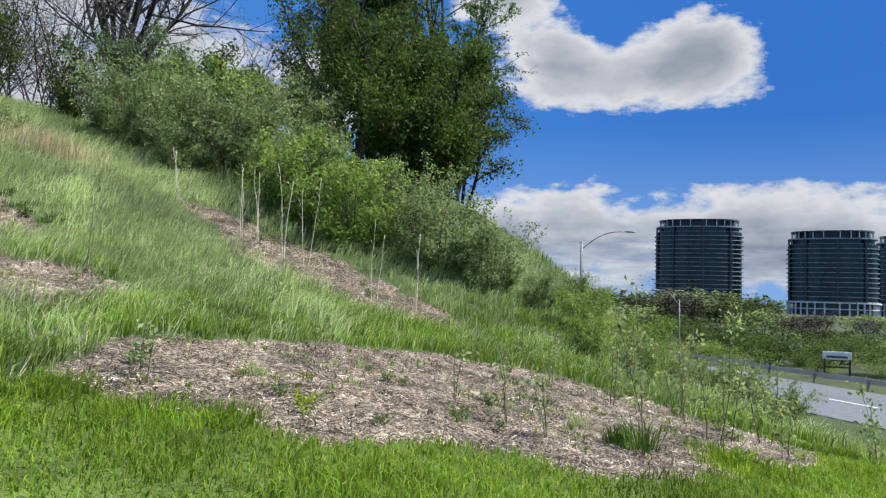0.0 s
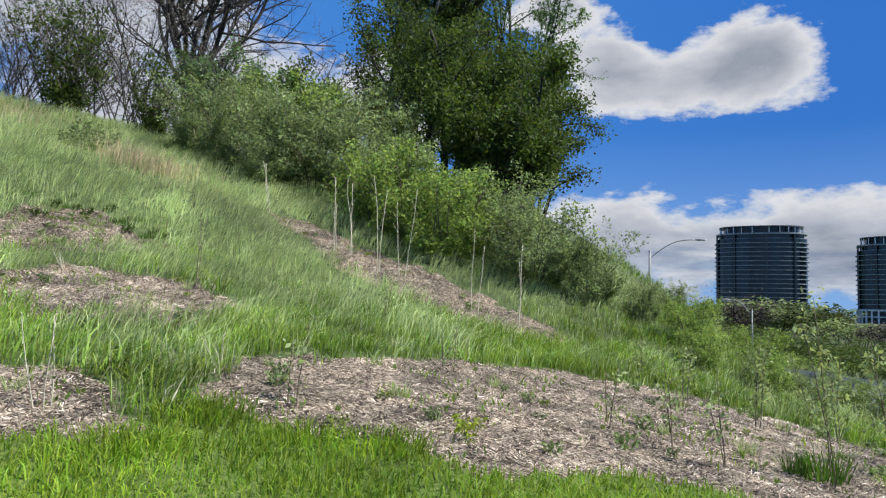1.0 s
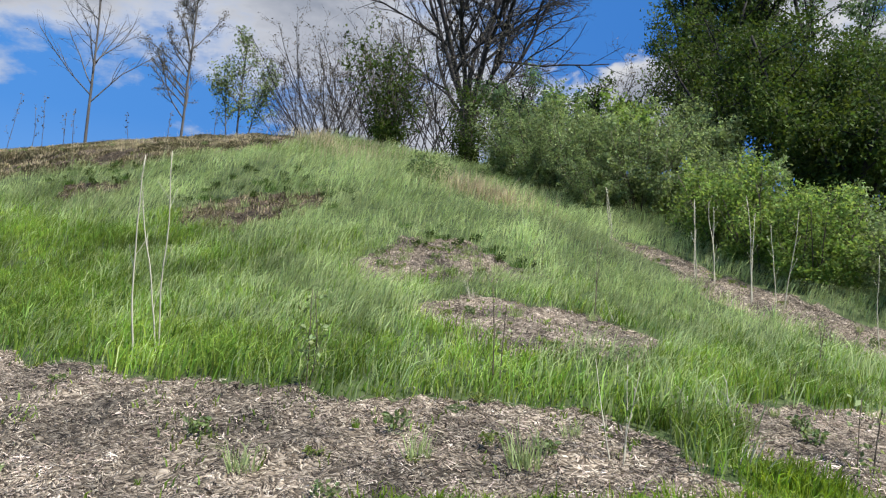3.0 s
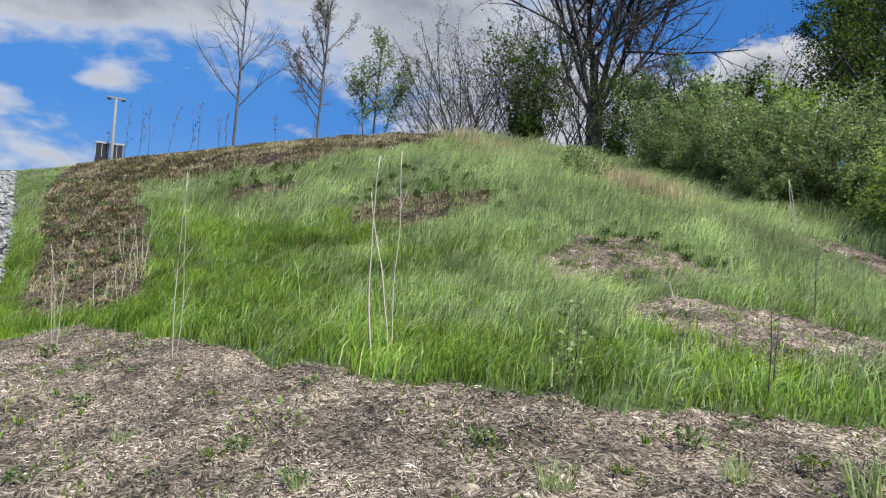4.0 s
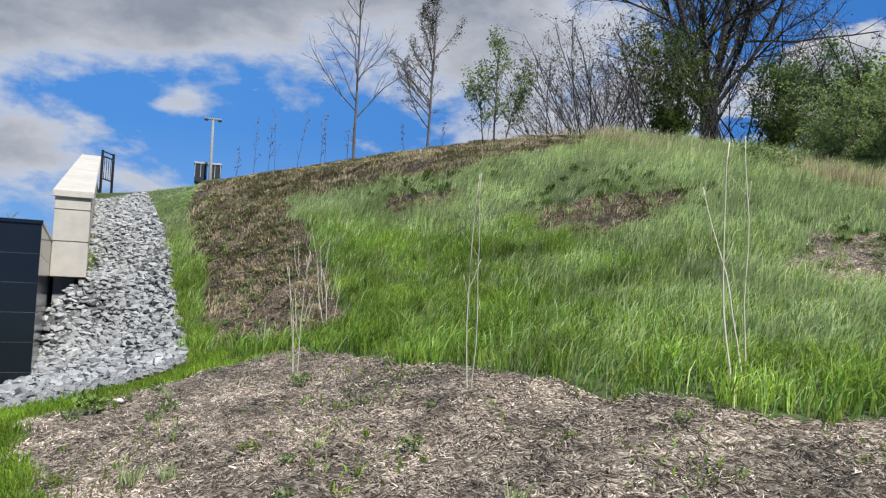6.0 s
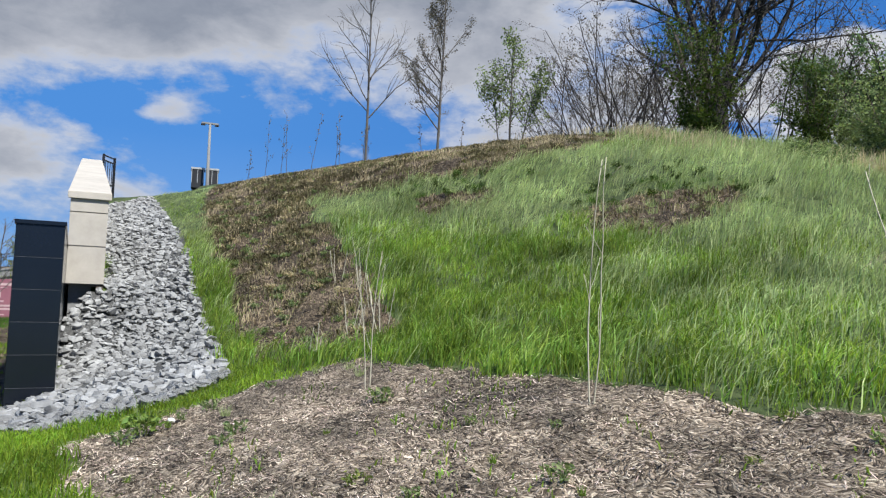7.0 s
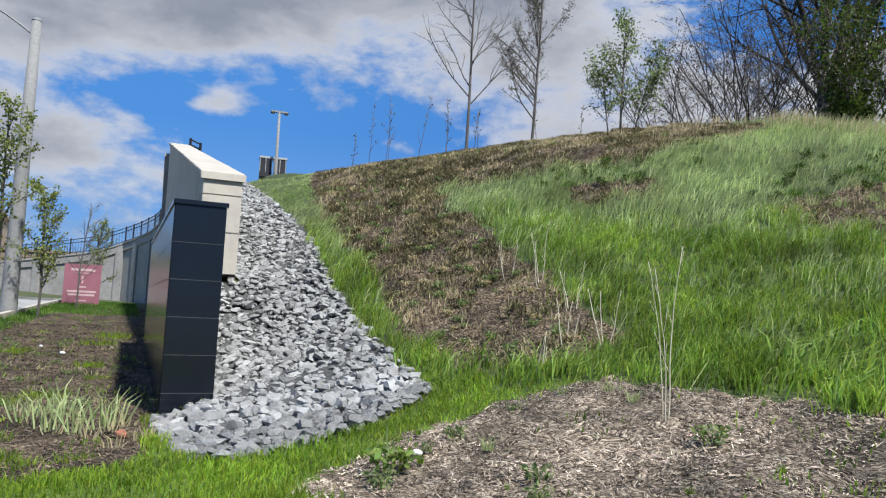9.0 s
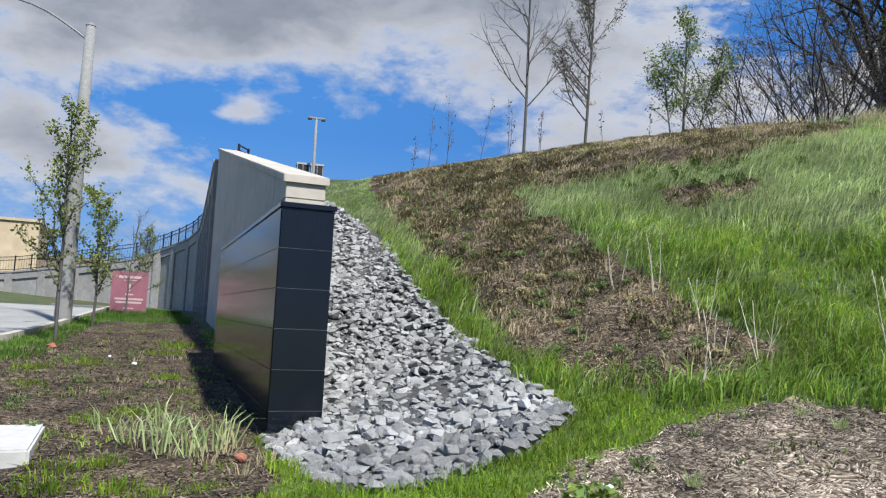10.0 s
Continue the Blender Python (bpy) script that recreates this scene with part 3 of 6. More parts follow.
def granite_wall():
    """Level free-standing wall clad in dark slabs, its end towards the lawn."""
    wall = tagged(new("granite_sign_wall"), "low freestanding wall clad in polished black granite slabs", "wall")
    wall.matrix_world = pose(-17.92, -5.27, 0.0, 0, 0, 180 - (-2.0))
    # local x runs back along the wall, local y towards the street
    length, thick, z0, z1 = 7.2, 0.585, 0.30, 2.90
    part("core", box_bm(0.02, length - 0.02, -thick + 0.02, -0.02, z0 - 0.2, z1), M_JOINT, wall, "grey mortar core")
    rows = [z0 - 0.1, 0.72, 1.155, 1.59, 2.025, 2.46, z1]
    for a, b in zip(rows, rows[1:]):
        part("slab", box_bm(0.0, 0.03, -thick + 0.004, -0.004, a + 0.003, b - 0.003, 0.002), M_GRANITE, wall)
        part("slab", box_bm(length - 0.03, length, -thick + 0.004, -0.004, a + 0.004, b - 0.004, 0.003), M_GRANITE, wall)
        part("slab", box_bm(0.034, length - 0.034, -0.028, 0.003, a + 0.003, b - 0.003, 0.002), M_GRANITE, wall)
        part("slab", box_bm(0.034, length - 0.034, -thick - 0.003, -thick + 0.028, a + 0.003, b - 0.003, 0.002), M_GRANITE, wall)
    for b in rows[1:-1]:
        part("joint", box_bm(0.0015, 0.02, -thick + 0.006, -0.006, b - 0.0025, b + 0.0025), M_JOINT, wall, "thin grey joint")
    part("coping", box_bm(-0.02, length + 0.02, -thick - 0.02, 0.02, z1 + 0.002, z1 + 0.06, 0.006), M_GRANITE, wall, "thin dark coping")


def prism(points, y0, y1, bevel=0.0):
    """A side view in x and z, drawn out from y0 to y1."""
    bm = bmesh.new()
    a = [bm.verts.new((x, y0, z)) for x, z in points]
    b = [bm.verts.new((x, y1, z)) for x, z in points]
    bm.faces.new(a)
    bm.faces.new(b[::-1])
    for i in range(len(a)):
        j = (i + 1) % len(a)
        bm.faces.new((a[j], a[i], b[i], b[j]))
    bmesh.ops.recalc_face_normals(bm, faces=bm.faces)
    if bevel:
        bmesh.ops.bevel(bm, geom=list(bm.edges), offset=bevel, segments=2, affect="EDGES")
    return bm


def wing_wall():
    """Concrete wall that climbs beside the stones; local x runs back along it."""
    wall = tagged(new("concrete_wing_wall"), "pale precast concrete wing wall with a sloping coping", "wall")
    wall.matrix_world = pose(-21.42, -4.80, 0.0, 0, 0, 181.4)
    w, length = 0.625, 17.2
    rise = lambda x: 3.80 + 0.2285 * x
    # blocks of the end, one above the other
    for a, b in ((2.24, 2.93), (2.93, 3.55), (3.55, 3.80)):
        top = rise if b == 3.80 else (lambda x, b=b: b)
        part("end_block", prism([(0, a + 0.006), (0, b - 0.006), (1.3, top(1.3) - 0.006), (1.3, a + 0.006)], -w, 0, 0.008), M_CONCRETE, wall)
    part("body", prism([(0.03, 2.26), (0.03, rise(0.03) - 0.01), (length, rise(length) - 0.01), (length, 0.2), (1.5, 0.2), (1.5, 2.26)], -w + 0.02, -0.012), M_CONCRETE, wall)
    for x0, x1 in ((1.31, 5.2), (5.21, 9.2), (9.21, 13.2), (13.21, length)):
        part("side_panel", prism([(x0, 0.15), (x0, rise(x0) - 0.01), (x1, rise(x1) - 0.01), (x1, 0.15)], -0.011, 0.006, 0.003), M_CONCRETE, wall)
    # darker grey than the wall, standing in for shade under the end block
    part("footing", box_bm(0.25, 1.6, -w + 0.06, -0.06, 1.2, 2.25), M_POLE, wall, "rough recessed concrete footing, darkened as if shaded by the block")
    part("coping", prism([(-0.05, rise(-0.05)), (-0.05, rise(-0.05) + 0.13), (length + 0.05, rise(length) + 0.13), (length + 0.05, rise(length))], -w - 0.05, 0.05, 0.012), M_CONCRETE, wall)
    # bent bar near the foot of the end
    part("drip_bracket", box_bm(0.03, 0.22, -0.62, -0.50, 2.10, 2.238, 0.01), M_DARK_STEM, wall, "dark rusty bracket under the end block")


LONG_WALL = [(-38.75, -5.1, 7.3), (-48.0, -5.05, 7.2), (-55.6, -5.0, 7.2), (-62.7, -5.05, 7.0), (-66.7, -5.65, 6.7), (-69.8, -6.6, 6.4), (-71.8, -7.7, 6.05), (-73.0, -9.7, 5.3), (-75.5, -13.9, 4.6), (-78.7, -19.2, 3.9), (-81.0, -24.0, 3.6), (-84.0, -30.0, 3.4)]


def along(points, pitch):
    """The points of a polyline about pitch apart."""
    out = []
    for a, b in zip(points, points[1:]):
        a, b = Vector(a), Vector(b)
        k = max(1, round((b - a).length / pitch))
        out += [a.lerp(b, i / k) for i in range(k)]
    return out + [Vector(points[-1])]


def long_wall():
    wall = tagged(new("retaining_wall"), "long curved grey concrete retaining wall with recessed panels", "retaining wall")
    fence = tagged(new("railing_fence"), "black metal picket railing on the retaining wall", "railing")
    line = along(LONG_WALL, 4.0)
    for i, (p, q) in enumerate(zip(line, line[1:])):
        d = math.hypot(q.x - p.x, q.y - p.y)
        a = math.degrees(math.atan2(q.y - p.y, q.x - p.x))
        zt, slope = p.z, (q.z - p.z) / d
        zb = on_ground(p.x, p.y - 1.5) - 0.6

        def put(ob):
            for v in ob.data.vertices:
                v.co.z += slope * v.co.x
            ob.matrix_local = pose(p.x, p.y, 0, 0, 0, a)
            return ob
        put(part("wall_panel", box_bm(0.66, d - 0.005, -0.14, 0.14, zb, zt - 0.55, 0.01), M_CONCRETE_GREY, wall))
        put(part("pilaster", box_bm(0.0, 0.65, -0.2, 0.26, zb, zt, 0.012), M_CONCRETE_GREY, wall))
        put(part("top_beam", box_bm(0.655, d - 0.003, -0.2, 0.24, zt - 0.545, zt, 0.012), M_CONCRETE_GREY, wall))
        put(part("wall_cap", box_bm(-0.02, d + 0.02, -0.24, 0.30, zt + 0.003, zt + 0.14, 0.012), M_CONCRETE_GREY, wall))
        if i < 2:
            continue
        for k in range(2):
            put(part("post", box_bm(d * k / 2, d * k / 2 + 0.08, -0.04, 0.04, zt + 0.14, zt + 1.45, 0.004), M_BLACK_METAL, fence))
        for h in (0.26, 1.05, 1.32):
            put(part("rail", box_bm(0, d, -0.022, 0.022, zt + h, zt + h + 0.05), M_BLACK_METAL, fence))
        for k in range(int(d / 0.24)):
            put(part("picket", box_bm(0.1 + k * 0.24, 0.116 + k * 0.24, -0.008, 0.008, zt + 0.305, zt + 1.32), M_BLACK_METAL, fence))


def railing_end():
    """Short return of the railing at the head of the stones."""
    fence = tagged(new("railing_fence"), "short black metal railing at the top of the stone bed", "railing")
    fence.matrix_world = pose(-38.9, -4.5, 0, 0, 0, 149)
    for x in (0.0, 0.80):
        part("post", box_bm(x - 0.04, x + 0.04, -0.04, 0.04, 6.2, 8.18, 0.004), M_BLACK_METAL, fence)
    for h in (6.95, 7.9, 8.10):
        part("rail", box_bm(0.041, 0.759, -0.022, 0.022, h, h + 0.05), M_BLACK_METAL, fence)
    for k in range(4):
        part("picket", box_bm(0.15 + k * 0.16, 0.17 + k * 0.16, -0.01, 0.01, 7.0, 7.9), M_BLACK_METAL, fence)


granite_wall()
wing_wall()
railing_end()
long_wall()

# ---------- street side: pavement, kerb, lamp, sign, slab, buildings ----------


def sheet(name, poly, mat, lift, label, category, cell=1.0):
    """A thin surface laid on the ground inside a plan outline."""
    xs, ys = [p[0] for p in poly], [p[1] for p in poly]
    bm = bmesh.new()
    bm.faces.new([bm.verts.new((x, y, 0)) for x, y in poly])
    for axis, lo, hi in ((0, min(xs), max(xs)), (1, min(ys), max(ys))):
        k = lo + cell
        while k < hi:
            co, no = [0, 0, 0], [0, 0, 0]
            co[axis], no[axis] = k, 1
            bmesh.ops.bisect_plane(bm, geom=bm.verts[:] + bm.edges[:] + bm.faces[:], plane_co=co, plane_no=no)
            k += cell
    for v in bm.verts:
        v.co.z = on_ground(v.co.x, v.co.y) + lift
    bmesh.ops.recalc_face_normals(bm, faces=bm.faces)
    if bm.faces[:][0].normal.z < 0:
        bmesh.ops.reverse_faces(bm, faces=bm.faces)
    return tagged(part(name, bm, mat), label, category, kind="structure")


DRIVE = [(-23, -13.5), (-26, -10.6), (-28.2, -9.9), (-33, -9.55), (-40, -9.35), (-44.5, -9.2), (-46.5, -9.4), (-53, -12.6), (-56, -15.6), (-58, -22), (-40, -24), (-25, -20)]
sheet("pavement", DRIVE, M_PAVE, 0.03, "pale concrete driveway beside the planting bed", "pavement", 2.0)


def kerb():
    pts = [(-26, -10.45), (-28.2, -9.78), (-33, -9.43), (-40, -9.23), (-44.5, -9.08), (-46.5, -9.25), (-53, -12.45)]
    bm = bmesh.new()
    for (x0, y0), (x1, y1) in zip(pts, pts[1:]):
        a, b, c, d = [bm.verts.new(v) for v in ((x0, y0 - 0.09, on_ground(x0, y0) - 0.1), (x1, y1 - 0.09, on_ground(x1, y1) - 0.1), (x1, y1 - 0.07, on_ground(x1, y1) + 0.14), (x0, y0 - 0.07, on_ground(x0, y0) + 0.14))]
        e, f, g, h = [bm.verts.new(v) for v in ((x0, y0 + 0.09, on_ground(x0, y0) - 0.1), (x1, y1 + 0.09, on_ground(x1, y1) - 0.1), (x1, y1 + 0.09, on_ground(x1, y1) + 0.14), (x0, y0 + 0.09, on_ground(x0, y0) + 0.14))]
        for q in ((a, b, c, d), (f, e, h, g), (d, c, g, h)):
            bm.faces.new(q)
    bmesh.ops.recalc_face_normals(bm, faces=bm.faces)
    tagged(part("kerb", bm, M_CONCRETE), "pale concrete kerb along the driveway", "kerb", kind="structure")


kerb()


def arc(p0, p1, bulge, steps=8):
    p0, p1 = Vector(p0), Vector(p1)
    return [p0.lerp(p1, i / steps) + Vector((0, 0, bulge * math.sin(math.pi * i / steps))) for i in range(steps + 1)]


def street_lamp(x, y, z, tall, reach_x, reach_y, r=0.11, thing="street_lamp", label="tall grey street lamp with one curved arm", mat=None, head_mat=None):
    lamp = tagged(new(thing), label, "street lamp")
    lamp.location = (x, y, z)
    mat = mat or M_POLE
    hang("pole", tube_mesh("pole", [[((0, 0, -0.3), r * 1.25), ((0, 0, tall * 0.5), r), ((0, 0, tall), r * 0.72)]], mat, 12), lamp)
    hang("pole_cap", tube_mesh("pole_cap", [[((0, 0, tall), r * 0.8), ((0, 0, tall + 0.1), r * 0.5)]], M_GALV, 10), lamp)
    pts = arc((0, 0, tall - 0.5), (reach_x, reach_y, tall + 0.85), 0.45)
    hang("arm", tube_mesh("arm", [[(p, 0.036) for p in pts]], M_GALV, 8), lamp)
    d = Vector((reach_x, reach_y, 0)).normalized()
    bm = bmesh.new()
    bmesh.ops.create_uvsphere(bm, u_segments=14, v_segments=8, radius=1.0)
    for v in bm.verts:
        v.co = Vector((v.co.x * 0.42, v.co.y * 0.16, v.co.z * (0.10 if v.co.z > 0 else 0.06)))
    head = part("lamp_head", bm, M_GALV, lamp, "flat grey luminaire")
    head.matrix_local = Matrix.Translation(pts[-1] + d * 0.3) @ Matrix.Rotation(math.atan2(d.y, d.x), 4, "Z")
    part("lens", box_bm(-0.26, 0.30, -0.10, 0.10, -0.075, -0.045, 0.01), M_WHITE, head, "frosted lamp lens")
    return lamp


street_lamp(-34.7, -9.5, on_ground(-34.7, -9.5), 9.3, -1.2, -3.6, 0.20)


def estate_sign():
    sign = tagged(new("sales_sign"), "faded red billboard with pale print on the lawn", "sign")
    z = on_ground(-42.9, -8.2) - 0.12
    sign.matrix_world = pose(-42.9, -8.2, z, 0, 0, 100)
    for x in (-0.62, 0.62):
        part("post", box_bm(x - 0.05, x + 0.05, 0.02, 0.11, -0.2, 1.78, 0.005), M_WHITE, sign)
    panel = part("panel", box_bm(-0.70, 0.70, -0.03, 0.018, 0.06, 1.80, 0.006), M_SIGN_RED, sign)
    for w, h0, h1 in ((0.9, 1.52, 1.62), (0.5, 1.42, 1.45), (0.06, 1.0, 1.3), (0.3, 0.82, 0.88), (1.1, 0.62, 0.70), (1.0, 0.48, 0.56), (0.4, 0.26, 0.30)):
        part("print_bar", box_bm(-w / 2, w / 2, -0.036, -0.031, h0, h1), M_SIGN_INK, panel)


estate_sign()


def slab():
    bm = box_bm(-0.70, 0.70, -0.62, 0.62, -0.1, 0.10, 0.02)
    ob = tagged(part("concrete_pad", bm, M_PAD), "flat pale concrete pad set in the weeds", "concrete pad")
    ob.matrix_world = pose(-17.62, -7.98, on_ground(-17.62, -7.98), 0, 0, 4)


slab()


def clay_lump(x, y, s, mat, thing, label):
    bm = bmesh.new()
    bmesh.ops.create_icosphere(bm, subdivisions=2, radius=s)
    for v in bm.verts:
        k = 0.8 + 0.45 * noise.noise(v.co * 9 + Vector((x, y, 0)))
        v.co = Vector((v.co.x * 1.3 * k, v.co.y * k, v.co.z * 0.75 * k))
    ob = tagged(part(thing, bm, mat), label, "rock")
    ob.location = (x, y, on_ground(x, y) + s * 0.3)


clay_lump(-16.85, -5.62, 0.065, M_RED_CLAY, "brick_lump", "broken reddish brick lump beside the stones")
clay_lump(-26.7, -8.6, 0.14, M_RED_CLAY, "brick_lump", "red clay lump on the street bed")
clay_lump(-24.2, -6.9, 0.06, M_WHITE, "litter_scrap", "crumpled white scrap on the brown bed")
clay_lump(-25.4, -7.4, 0.045, M_WHITE, "litter_scrap", "crumpled white scrap on the brown bed")


def far_block(x, y, yaw, w, d, h, mat, thing, label, roof=None):
    z = on_ground(x, y)
    b = tagged(new(thing), label, "building")
    b.matrix_world = pose(x, y, z, 0, 0, yaw)
    part("wall", box_bm(-w / 2, w / 2, -d / 2, d / 2, -3, h, 0.02), mat, b)
    part("roof", box_bm(-w / 2 - 0.2, w / 2 + 0.2, -d / 2 - 0.2, d / 2 + 0.2, h + 0.003, h + 0.35, 0.02), roof or mat, b)
    for i in range(int(w / 6)):
        part("wall_rib", box_bm(-w / 2 + 3 + i * 6, -w / 2 + 3.12 + i * 6, -d / 2 - 0.06, -d / 2 - 0.002, 0, h - 0.2), roof or mat, b)
    return b


far_block(-113, -36, 95, 26, 14, 8.0, M_BEIGE, "beige_building", "beige flat-roofed building far behind the retaining wall", M_BEIGE)
far_block(-116, -8, 92, 32, 14, 5.2, M_BROWN_ROOF, "brown_building", "low brown building far behind the railing", M_BROWN_ROOF)


def equipment_boxes():
    """Enclosure and camera mast on the plateau."""
    x, y = -64.5, 2.3
    z = on_ground(x, y)
    g = tagged(new("equipment_enclosure"), "black louvred enclosure on the hilltop", "enclosure")
    g.matrix_world = pose(x, y, z, 0, 0, 84)
    for k in (-0.52, 0.52):
        cabinet = part("cabinet", box_bm(k - 0.45, k + 0.45, -0.5, 0.5, -0.3, 1.12, 0.02), M_BLACK_METAL, g)
        part("top_trim", box_bm(k - 0.5, k + 0.5, -0.55, 0.55, 1.122, 1.27, 0.01), M_RAIL, g, "pale steel top frame")
        for i in range(3):
            part("slat", box_bm(k - 0.45 + i * 0.42, k - 0.41 + i * 0.42, -0.53, -0.502, 0.1, 1.1), M_RAIL, cabinet)
    m = tagged(new("light_mast"), "grey mast with a crossbar on the hilltop", "mast")
    x2, y2 = -63.2, 2.35
    m.location = (x2, y2, on_ground(x2, y2))
    hang("pole", tube_mesh("pole", [[((0, 0, -0.3), 0.13), ((0, 0, 4.7), 0.085)]], M_POLE, 10), m)
    part("crossbar", box_bm(-0.08, 0.08, -0.62, 0.62, 4.66, 4.80, 0.01), M_GALV, m)
    for s in (-0.5, 0.5):
        part("floodlight", box_bm(-0.1, 0.2, s - 0.14, s + 0.14, 4.56, 4.67, 0.01), M_BLACK_METAL, m)


equipment_boxes()

# ---------- low land to the right: road, rail, lamps, towers ----------
ROAD_DIR = Vector((-0.712, 0.702, 0))


def road_things():
    n = Vector((0.702, 0.712, 0))
    a, b = Vector((46, 3, 0)), Vector((-106, 152.8, 0))

    def strip(name, o0, o1, z, mat, label, cat):
        bm = bmesh.new()
        steps = 60
        rows = []
        for i in range(steps + 1):
            p = a.lerp(b, i / steps)
            rows.append((bm.verts.new((p + n * o0) + Vector((0, 0, z))), bm.verts.new((p + n * o1) + Vector((0, 0, z)))))
        for (p, q), (r, s) in zip(rows, rows[1:]):
            bm.faces.new((p, q, s, r))
        bmesh.ops.recalc_face_normals(bm, faces=bm.faces)
        if bm.faces[:][0].normal.z < 0:
            bmesh.ops.reverse_faces(bm, faces=bm.faces)
        return tagged(part(name, bm, mat), label, cat, kind="structure")
    strip("road", -10.2, -0.5, -2.965, M_ASPHALT, "grey asphalt road below the hill", "road")
    lane = tagged(new("trim_lane"), "white dashed lane line on the road", "road marking", kind="structure")
    for i in range(16):
        p = a.lerp(b, 0.12 + i * 0.04)
        bm = box_bm(-1.5, 1.5, -0.07, 0.07, 0, 0.004)
        d = part("dash", bm, M_WHITE, lane)
        d.matrix_local = Matrix.Translation((p + n * -5.4) + Vector((0, 0, -2.962))) @ Matrix.Rotation(math.atan2(ROAD_DIR.y, ROAD_DIR.x), 4, "Z")
    rail = tagged(new("guard_rail"), "galvanised steel guard rail along the road", "guard rail")
    turn = Matrix.Rotation(math.atan2(ROAD_DIR.y, ROAD_DIR.x), 4, "Z")
    total = (b - a).length
    bm = bmesh.new()
    prof = [(0, 0.42), (-0.05, 0.46), (-0.05, 0.50), (0, 0.55), (0, 0.58), (-0.05, 0.63), (-0.05, 0.67), (0, 0.71), (0.02, 0.71), (0.02, 0.42)]
    p0 = [bm.verts.new((0, y, z)) for y, z in prof]
    p1 = [bm.verts.new((total, y, z)) for y, z in prof]
    for i in range(len(prof)):
        j = (i + 1) % len(prof)
        bm.faces.new((p0[i], p0[j], p1[j], p1[i]))
    bmesh.ops.recalc_face_normals(bm, faces=bm.faces)
    o = part("rail_beam", bm, M_RAIL, rail)
    o.matrix_local = Matrix.Translation(a + Vector((0, 0, -3.0))) @ turn
    for i in range(8, 48):
        q = part("post", box_bm(-0.05, 0.05, 0.024, 0.14, -0.3, 0.66), M_GALV, rail)
        q.matrix_local = Matrix.Translation(a + ROAD_DIR * (i * 4.0) + Vector((0, 0, -3.0))) @ turn


road_things()
street_lamp(-18.3, 52.9, -3.0, 9.0, 3.1, 0.9, 0.12, label="grey steel street lamp beside the lower road", mat=M_GALV)
street_lamp(-13.9, 66.5, -3.0, 4.9, -1.75, -0.3, 0.07, label="grey steel street lamp on the far side of the road", mat=M_GALV)


def bus_sign():
    s = tagged(new("board_sign"), "white roadside board with grey posts", "sign")
    s.matrix_world = pose(-1.35, 55.0, -3.0, 0, 0, 4)
    for x in (-1.02, 1.02):
        part("post", box_bm(x * 0.72 - 0.06, x * 0.72 + 0.06, -0.07, 0.07, -0.2, 1.75, 0.01), M_BLACK_METAL, s)
    board = part("board", box_bm(-0.85, 0.85, -0.1, 0.1, 1.25, 1.78, 0.04), M_WHITE, s)
    part("print_bar", box_bm(-0.62, 0.62, -0.106, -0.102, 1.36, 1.5), M_TOWER_DARK, board)
    part("crossbar", box_bm(-0.72, 0.72, -0.04, 0.04, 0.72, 0.80, 0.01), M_BLACK_METAL, s)


bus_sign()


def oval(a, b, k=44, power=2.6):
    out = []
    for i in range(k):
        t = 2 * math.pi * i / k
        c, s = math.cos(t), math.sin(t)
        out.append((a * math.copysign(abs(c) ** (2 / power), c), b * math.copysign(abs(s) ** (2 / power), s)))
    return out


def drum(bm, outline, z0, z1):
    lo, hi = [bm.verts.new((x, y, z0)) for x, y in outline], [bm.verts.new((x, y, z1)) for x, y in outline]
    for i in range(len(lo)):
        j = (i + 1) % len(lo)
        bm.faces.new((lo[i], lo[j], hi[j], hi[i]))
    bm.faces.new(hi)
    bm.faces.new(lo[::-1])
    return bm


